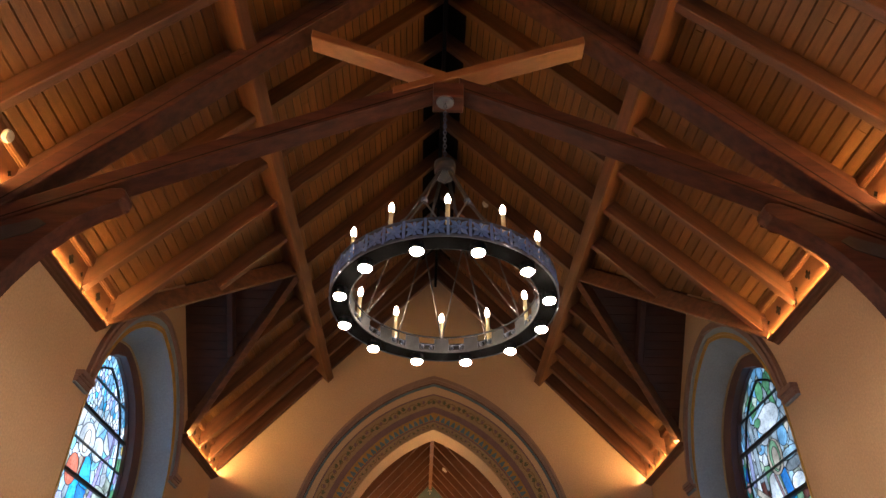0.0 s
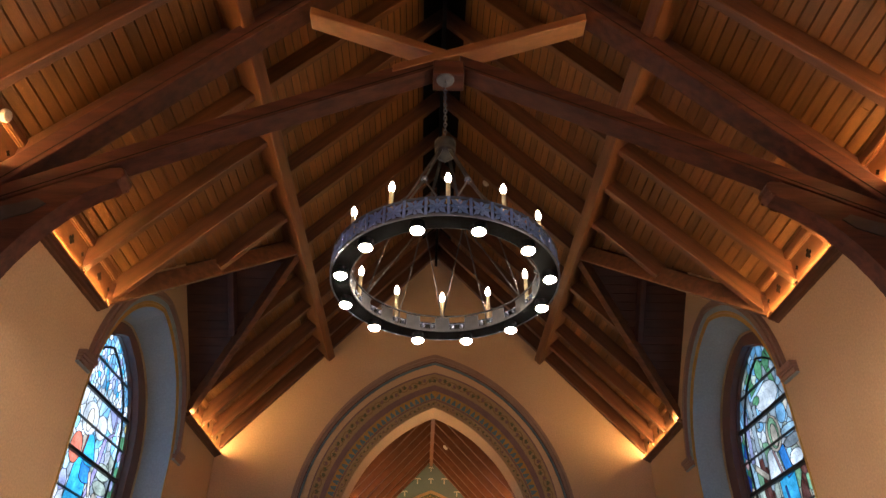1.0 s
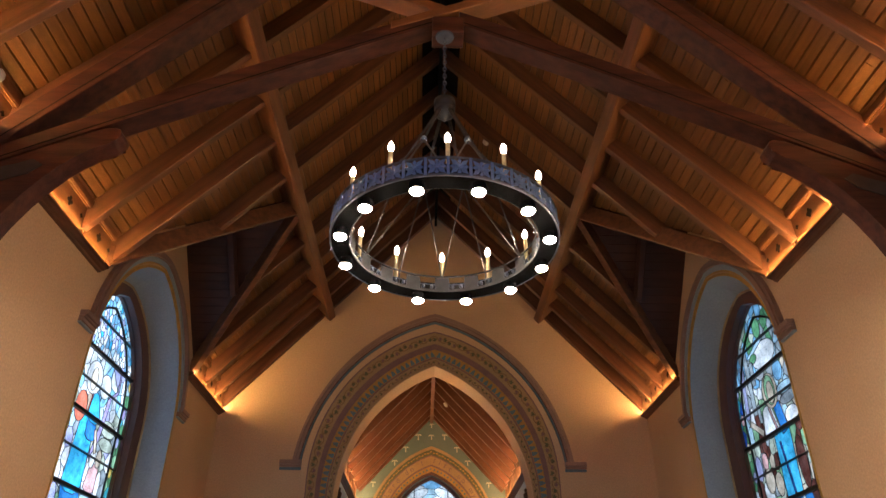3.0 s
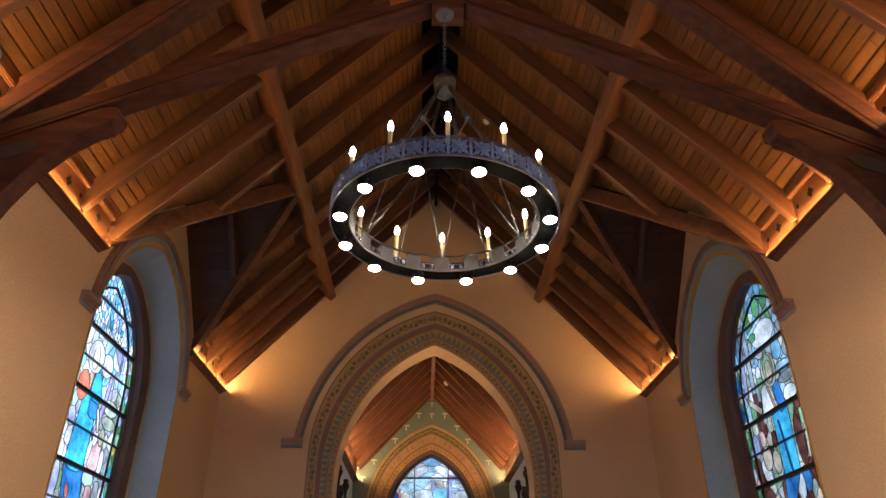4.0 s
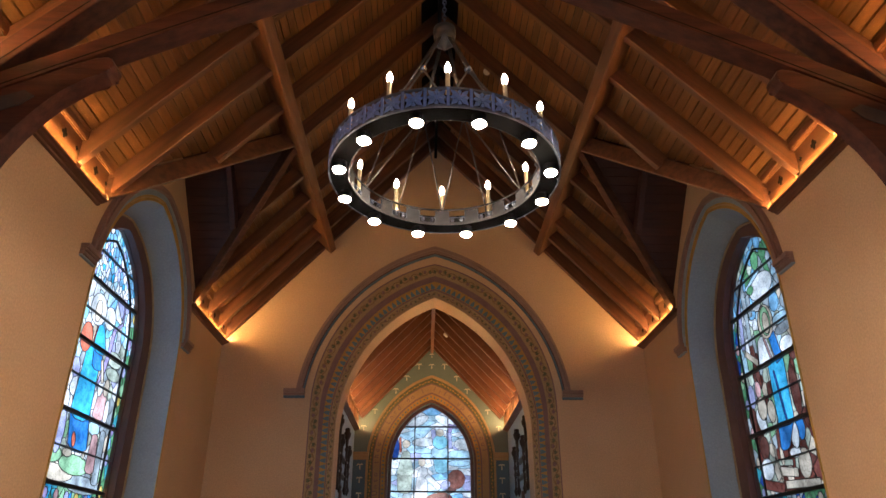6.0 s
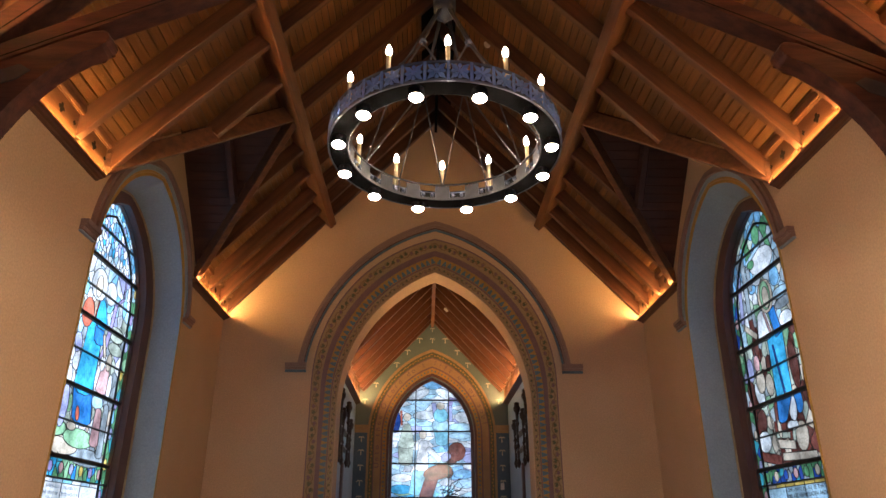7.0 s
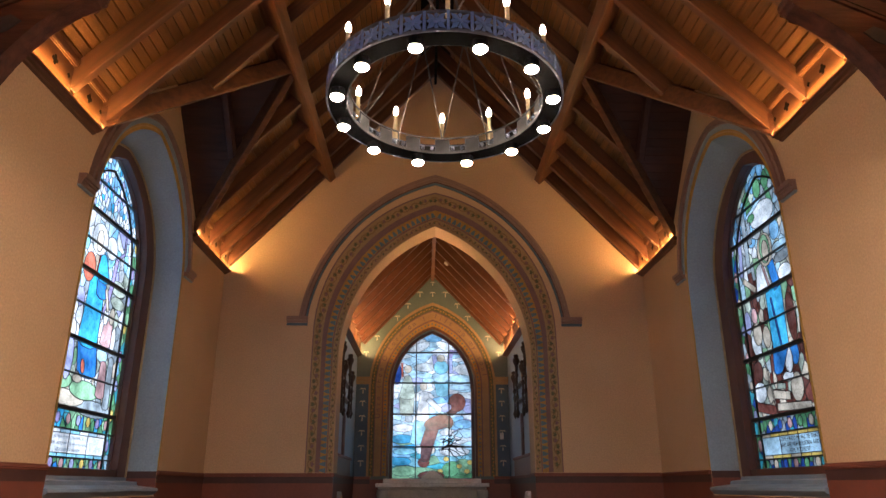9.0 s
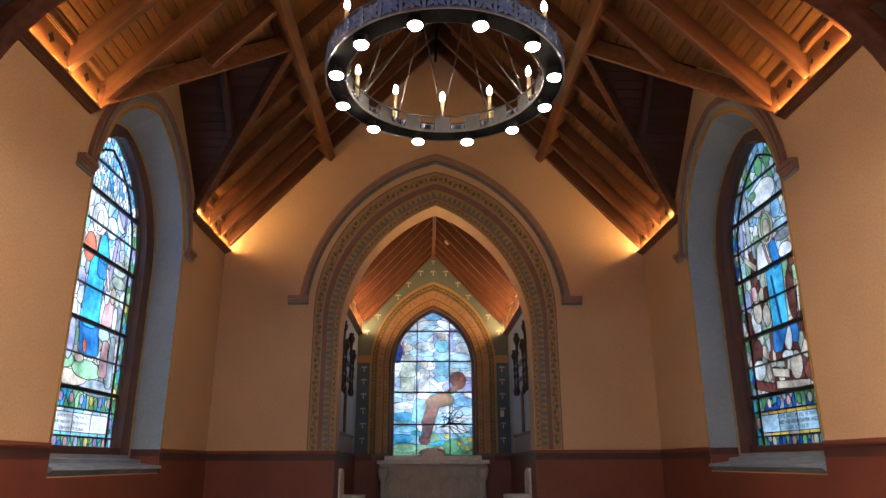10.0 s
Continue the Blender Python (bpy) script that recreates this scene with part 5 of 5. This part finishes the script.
bm = bmesh.new()
for x, z, a, b in along(fam2(0.20), 0.085):
    prism(bm, [(x - 0.022 * a, z - 0.022 * b), (x + 0.02 * b, z - 0.02 * a), (x + 0.022 * a, z + 0.022 * b), (x - 0.035 * b, z + 0.035 * a)], ON_EAST, 0.007, 0.011)
tagged(part("blue_lozenges", bm, M_SLATE, surround, "row of dull blue lozenges"), kind="stuff")
bm = bmesh.new()
for k, (x, z, a, b) in enumerate(along(fam2(0.80), 0.07)):
    q = 0.03 if k % 2 else -0.03
    prism(bm, [(x - 0.03 * a, z - 0.03 * b), (x + q * b, z - q * a), (x + 0.03 * a, z + 0.03 * b), (x - 0.3 * q * b, z + 0.3 * q * a)], ON_EAST, 0.007, 0.011)
tagged(part("ochre_leaves", bm, M_OCHRE, surround, "row of ochre leaves"), kind="stuff")
words = "Unto thee O Lord do I lift up my soul"
spots = along(fam2(0.44), 0.128, 1.28)
for c, (x, z, a, b) in zip(words, spots):
    if c == " ":
        continue
    f = bpy.data.curves.new("letter", "FONT")
    f.body, f.size, f.align_x, f.extrude = c, 0.16, "CENTER", 0.001
    f.materials.append(M_PLUM)
    ob = new("letter", f)
    ob.parent = surround
    ob.matrix_basis = Matrix.Translation((x, CH_BACK - 0.009, z)) @ pose(0, 0, 0, 90, 0, 0) @ pose(0, 0, 0, 0, 0, math.degrees(math.atan2(b, a)))


def motif(x, z, size, w=0.004):
    bm = bmesh.new()
    prism(bm, [(x - 0.10 * size, z - 0.5 * size), (x + 0.10 * size, z - 0.5 * size), (x + 0.06 * size, z + 0.35 * size), (x - 0.06 * size, z + 0.35 * size)], ON_EAST, 0.001, w)
    for s in (-1, 1):
        prism(bm, [(x, z + 0.42 * size), (x + s * 0.35 * size, z + 0.46 * size), (x + s * 0.58 * size, z + 0.12 * size), (x + s * 0.40 * size, z + 0.20 * size), (x + s * 0.20 * size, z + 0.26 * size), (x + s * 0.05 * size, z + 0.25 * size)], ON_EAST, 0.001, w + 0.001)
    return bm


M_MOTIF = material("pale_motif_paint", (0.55, 0.52, 0.40), 0.6, bump=0)
stencil = thing("wall_stencils", "pale palm-shaped stencils painted on the east wall", "stencil", kind="structure")
for x, z, k in ((0, 5.86, 0.10), (-0.30, 5.60, 0.14), (0.30, 5.60, 0.14), (0, 5.60, 0.12), (-0.58, 5.32, 0.13), (0.58, 5.32, 0.13), (-0.82, 5.02, 0.13), (0.82, 5.02, 0.13), (-1.28, 4.55, 0.12), (1.28, 4.55, 0.12), (-1.52, 4.18, 0.12), (1.52, 4.18, 0.12)):
    part("stencil", motif(x, z, k), M_MOTIF, stencil)
for s in (-1, 1):
    bm = prism(bmesh.new(), [(s * 1.40, 1.505), (s * (CH_HALF - 0.002), 1.505), (s * (CH_HALF - 0.002), 3.48), (s * 1.40, 3.48)], ON_EAST, 0.0, 0.03)
    pil = linked("pilaster", bm, M_NAVY)
    tagged(pil, "slate blue painted corner pilaster with pale stencils", "pilaster", "pilasters")
    for z in (1.78, 2.10, 2.42, 2.74, 3.06, 3.34):
        part("stencil", motif(s * 1.56, z, 0.13, 0.034), M_MOTIF, pil)
    for z0, z1, w in ((3.48, 3.53, 0.06), (3.53, 3.60, 0.09), (3.60, 3.64, 0.11)):
        bm = prism(bmesh.new(), [(s * 1.38, z0), (s * (CH_HALF - 0.002), z0), (s * (CH_HALF - 0.002), z1), (s * 1.38, z1)], ON_EAST, 0, w)
        part("capital", soften(bm, 0.004), M_SUR, pil, "ochre capital")
    bm = prism(bmesh.new(), [(s * 1.42, 3.64), (s * (CH_HALF - 0.002), 3.64), (s * (CH_HALF - 0.002), 4.02), (s * 1.42, 4.02)], ON_EAST, 0, 0.02)
    part("upper_panel", bm, M_TEAL, pil)

# switch plate
bm = soften(box(bmesh.new(), 1.50, 1.58, CH_BACK - 0.045, CH_BACK - 0.03, 2.28, 2.42), 0.004)
tagged(linked("wall_plate", bm, M_WHITE), "small white plate on the pilaster", "wall plate")


def east_shapes():
    """A brown cloaked plain shape, pale draped shapes and clouds; the first lie on top."""
    out = [(oval(0.32, 2.98, 0.12, 0.09, 30), "lilac"), (oval(0.56, 3.10, 0.20, 0.21, -20), "rust"), (oval(0.46, 2.92, 0.14, 0.10, 35), "brown"), (oval(0.14, 2.66, 0.33, 0.16, 12), "rust"), (oval(0.38, 2.66, 0.10, 0.13), "brown")]
    out += [(drape(0.02, 2.58, 0.15, -0.12, 2.16, 0.15), "rust"), (drape(-0.10, 2.18, 0.14, -0.16, 1.84, 0.10), "brown"), (oval(-0.19, 1.80, 0.13, 0.11), "rust"), (oval(-0.02, 1.52, 0.30, 0.10), "brown"), (oval(0.00, 2.07, 0.06, 0.09), "sand")]
    out += [(oval(-0.20, 3.47, 0.085, 0.10), "sand"), (stroke(-0.10, 3.18, 0.20, 2.90, 0.06), "white"), (drape(-0.18, 3.32, 0.10, -0.22, 2.72, 0.15), "white"), (drape(-0.26, 2.70, 0.15, -0.30, 2.22, 0.20), "cyan"), (stroke(-0.26, 3.28, -0.30, 2.90, 0.03), "sand"), (oval(-0.28, 2.10, 0.08, 0.12), "white")]
    out += [(oval(-0.56, 3.86, 0.09, 0.09), "sand"), (stroke(-0.50, 3.90, -0.34, 4.02, 0.035), "pale"), (drape(-0.56, 3.68, 0.08, -0.57, 3.22, 0.19), "olive"), (drape(-0.58, 3.20, 0.17, -0.58, 2.84, 0.15), "olive"), (oval(-0.52, 2.74, 0.10, 0.08), "grey")]
    out += [(oval(0.20, 4.11, 0.09, 0.085), "sand"), (oval(0.20, 3.90, 0.17, 0.16), "cyan"), (oval(0.20, 3.68, 0.20, 0.14), "pale"), (drape(0.20, 3.58, 0.16, 0.23, 3.26, 0.13), "cyan"), (stroke(0.04, 4.18, 0.08, 3.90, 0.05), "lilac"), (stroke(0.40, 4.12, 0.42, 3.76, 0.055), "lilac"), (stroke(0.46, 4.30, 0.40, 4.10, 0.05), "mauve")]
    out += [(stroke(-0.70, 4.00, -0.68, 3.68, 0.022), "coral"), (oval(-0.82, 3.76, 0.11, 0.26), "deep"), (oval(0.02, 4.62, 0.24, 0.13), "sky"), (oval(-0.30, 4.36, 0.26, 0.10, 25), "white"), (oval(0.30, 4.38, 0.24, 0.10, -25), "white"), (oval(0.0, 4.46, 0.20, 0.09), "pale")]
    out += [(oval(k[0], k[1], 0.065, 0.055, 0, 8), "gold") for k in ((0.77, 1.61), (0.31, 1.87), (0.84, 1.80), (0.18, 1.61), (0.60, 1.72))]
    out += [(oval(0.50, 2.03, 0.34, 0.10), "white"), (oval(0.42, 1.66, 0.22, 0.16, 20), "green"), (oval(0.72, 1.72, 0.20, 0.15, -20), "leaf"), (oval(-0.62, 2.03, 0.25, 0.07), "cyan"), (oval(-0.62, 1.62, 0.30, 0.11), "leaf"), (oval(-0.70, 1.82, 0.24, 0.09), "azure"), (oval(-0.66, 2.30, 0.28, 0.10), "azure"), (oval(-0.66, 2.54, 0.24, 0.09), "white")]
    out += [(oval(0.66, 3.64, 0.30, 0.09), "pale"), (oval(0.70, 3.86, 0.18, 0.12), "white"), (oval(-0.16, 3.90, 0.26, 0.10), "white"), (oval(0.70, 2.62, 0.22, 0.10), "sky"), (oval(0.72, 2.42, 0.24, 0.10), "pale"), (oval(0.62, 3.44, 0.26, 0.07), "pale")]
    return out


def east_colour(u, v, zone):
    r2 = east_rng
    if v > 3.2:
        return r2.choice(("white", "pale", "white", "pale", "white", "lilac"))
    if v > 2.3:
        return r2.choice(("pale", "sky", "white", "pale", "lilac"))
    if u > 0.15:
        return r2.choice(("green", "leaf", "teal", "green")) if v < 1.85 else r2.choice(("pale", "white", "cyan"))
    return r2.choice(("teal", "cyan", "sky", "azure", "leaf"))


east_rng = random.Random(77)
win = thing("window_3", "pointed stained glass east window with pale sky and brown cloaked shape", "window", kind="structure")
out = [(-EW_HALF + 0.03, EW_LOW)] + pointed(EW_HALF - 0.03, EW_SPRING, EW_APEX - 0.04) + [(EW_HALF - 0.03, EW_LOW)]
rng = random.Random(21)
seeds = [(*p, "all", []) for p in scatter(rng, 150, -EW_HALF, EW_HALF, EW_LOW, EW_APEX, 0.15, 0.45)]
leaded(win, out, east_shapes(), seeds, east_colour, lambda u, v, w: (u, w, v), CH_BACK + 0.20, 0.45, 0.0042)
part("window_frame", arch_band(bmesh.new(), [(u * 0.955, v - 0.03 * (v > 2)) for u, v in out], [(-EW_HALF, EW_LOW)] + pointed(EW_HALF, EW_SPRING, EW_APEX) + [(EW_HALF, EW_LOW)], ALONG_Y, CH_BACK + 0.15, CH_BACK + 0.26), M_FRAME, win)
for z in (2.13, 2.84, 3.54, 4.24):
    e = EW_HALF if z < EW_SPRING else max(u for u, v in out if v >= z)
    part("saddle_bar", box(bmesh.new(), -e, e, CH_BACK + 0.17, CH_BACK + 0.21, z - 0.016, z + 0.016), M_LEAD, win)
for x in (-0.37, 0.38):
    part("mullion", box(bmesh.new(), x - 0.012, x + 0.012, CH_BACK + 0.165, CH_BACK + 0.205, EW_LOW, 4.52), M_LEAD, win)

bm = bmesh.new()
rng = random.Random(8)
for k in range(13):
    x, z, a = rng.uniform(0.12, 0.4), rng.uniform(2.05, 2.3), rng.uniform(-0.3, 1.1)
    pts = []
    for j in range(10):
        pts.append((max(-0.9, min(0.86, x)), CH_BACK + 0.190, z))
        a += rng.uniform(-0.75, 0.75)
        x += 0.07 * math.cos(a)
        z += 0.055 * math.sin(a)
    tube(bm, pts, [0.016 - 0.0012 * j for j in range(10)], 6)
part("painted_branches", bm, M_LEAD, win, "dark painted branches")

# altar
AF = 15.0
altar = thing("altar", "pale carved stone altar with arched panels and a white slab", "altar", at=(0, AF, 0.34))


def IN_ALTAR(u, v, w):
    return (u, w, v)


bm = soften(box(bmesh.new(), -1.06, 1.06, 0.13, 0.62, 0, 0.90), 0.01)
part("body", bm, M_STONE, altar)
part("plinth", soften(box(bmesh.new(), -1.14, 1.14, 0.0, 0.66, 0, 0.10), 0.012), M_STONE, altar)
part("slab", soften(box(bmesh.new(), -1.17, 1.17, -0.03, 0.68, 0.945, 1.02), 0.012), M_MARBLE, altar, "white marble slab")
part("cornice", soften(box(bmesh.new(), -1.12, 1.12, 0.01, 0.66, 0.895, 0.945), 0.014), M_STONE, altar)
part("retable", soften(box(bmesh.new(), -1.04, 1.04, 0.42, 0.68, 1.02, 1.115), 0.010), M_MARBLE, altar, "white marble step")
bm = prism(bmesh.new(), [(-0.24, 1.115), (0.24, 1.115), (0.21, 1.17), (0.12, 1.21), (0.07, 1.27), (0, 1.285), (-0.07, 1.27), (-0.12, 1.21), (-0.21, 1.17)], IN_ALTAR, 0.48, 0.62)
part("crest", soften(bm, 0.008), M_MARBLE, altar)
for k in range(5):
    x = -0.80 + 0.40 * k
    i = [(x + u, v) for u, v in pointed(0.13, 0.52, 0.70, 8)]
    o = [(x + u, v) for u, v in pointed(0.185, 0.52, 0.78, 8)]
    i, o = [(x - 0.13, 0.14)] + i + [(x + 0.13, 0.14)], [(x - 0.185, 0.14)] + o + [(x + 0.185, 0.14)]
    part("panel_arch", soften(arch_band(bmesh.new(), i, o, IN_ALTAR, 0.02, 0.132), 0.006), M_STONE, altar)
for k in range(5):
    x = -0.80 + 0.40 * k
    hole = [(x - 0.20, 0.10), (x - 0.186, 0.10), (x - 0.186, 0.52)] + [(x + u, v) for u, v in pointed(0.186, 0.52, 0.782, 8)][1:-1] + [(x + 0.186, 0.52), (x + 0.186, 0.10), (x + 0.20, 0.10), (x + 0.20, 0.89), (x - 0.20, 0.89)]
    part("panel_field", prism(bmesh.new(), hole, IN_ALTAR, 0.05, 0.132), M_STONE, altar)
for s in (-1, 1):
    for x in (1.03,):
        bm = turned(bmesh.new(), [(0.10, 0.10), (0.10, 0.16), (0.065, 0.2), (0.06, 0.6), (0.08, 0.64), (0.10, 0.70), (0.12, 0.80), (0.11, 0.89)], 14, (s * x, 0.07, 0))
        part("corner_column", bm, M_STONE, altar, smooth=True)

# processional torches on the chancel walls
for s in (-1, 1):
    t = thing("torch_rack", "group of dark bronze turned torch staffs fixed to the wall", "torch rack", "torch racks", at=(s * (CH_HALF - 0.10), 13.0, 0))
    for y, top, low in ((-0.70, 3.77, 2.50), (-0.34, 3.49, 2.48), (0.50, 3.75, 2.52), (0.90, 3.48, 2.55)):
        prof = [(0.004, low), (0.022, low + 0.03), (0.045, low + 0.10), (0.025, low + 0.16), (0.022, low + 0.35), (0.036, low + 0.40), (0.022, low + 0.45), (0.020, top - 0.45), (0.04, top - 0.40), (0.024, top - 0.36), (0.034, top - 0.22), (0.062, top - 0.16), (0.070, top - 0.10), (0.045, top - 0.07), (0.052, top - 0.02), (0.03, top)]
        part("torch", turned(bmesh.new(), prof, 12, (0, y, 0)), M_BRONZE, t, smooth=True)
    for z in (2.85, 3.15):
        bm = box(bmesh.new(), min(0, s * 0.10), max(0, s * 0.10), -0.74, 0.94, z - 0.015, z + 0.015)
        part("wall_bracket", bm, M_BRONZE, t)
    panel = thing("raised_dado", "mauve painted raised dado panel with a dark moulded cap", "dado", "raised dados")
    part("boarding", prism(bmesh.new(), [(C0, 1.502), (14.85, 1.502), (14.85, 1.80), (C0, 1.80)], lambda u, v, w: (s * (CH_HALF - w), u, v), 0.0, 0.036), M_MAUVE, panel)
    part("cap_moulding", soften(prism(bmesh.new(), [(C0, 1.80), (14.87, 1.80), (14.87, 1.85), (C0, 1.85)], lambda u, v, w: (s * (CH_HALF - w), u, v), 0.0, 0.06), 0.006), M_DADO, panel)
    st = linked("wall_post", soften(box(bmesh.new(), min(s * (CH_HALF - 0.05), s * CH_HALF), max(s * (CH_HALF - 0.05), s * CH_HALF), 13.46, 13.60, 1.852, 2.62), 0.006), M_FRAME)
    tagged(st, "slim dark brown post above the raised dado", "post", "wall posts")
    ch_ = thing("stone_seat", "white stone seat with a rounded back beside the dado", "seat", "stone seats", at=(s * (CH_HALF - 0.30), 12.5, 0.34))
    bm = prism(bmesh.new(), [(-0.28, 0), (0.28, 0), (0.28, 0.72), (0.22, 0.82), (0.1, 0.88), (-0.1, 0.88), (-0.22, 0.82), (-0.28, 0.72)], lambda u, v, w: (w * s, u, v), 0.16, 0.26)
    part("back", soften(bm, 0.01), M_MARBLE, ch_)
    part("seat", soften(box(bmesh.new(), min(-s * 0.22, s * 0.16), max(-s * 0.22, s * 0.16), -0.28, 0.28, 0.0, 0.45), 0.01), M_MARBLE, ch_)
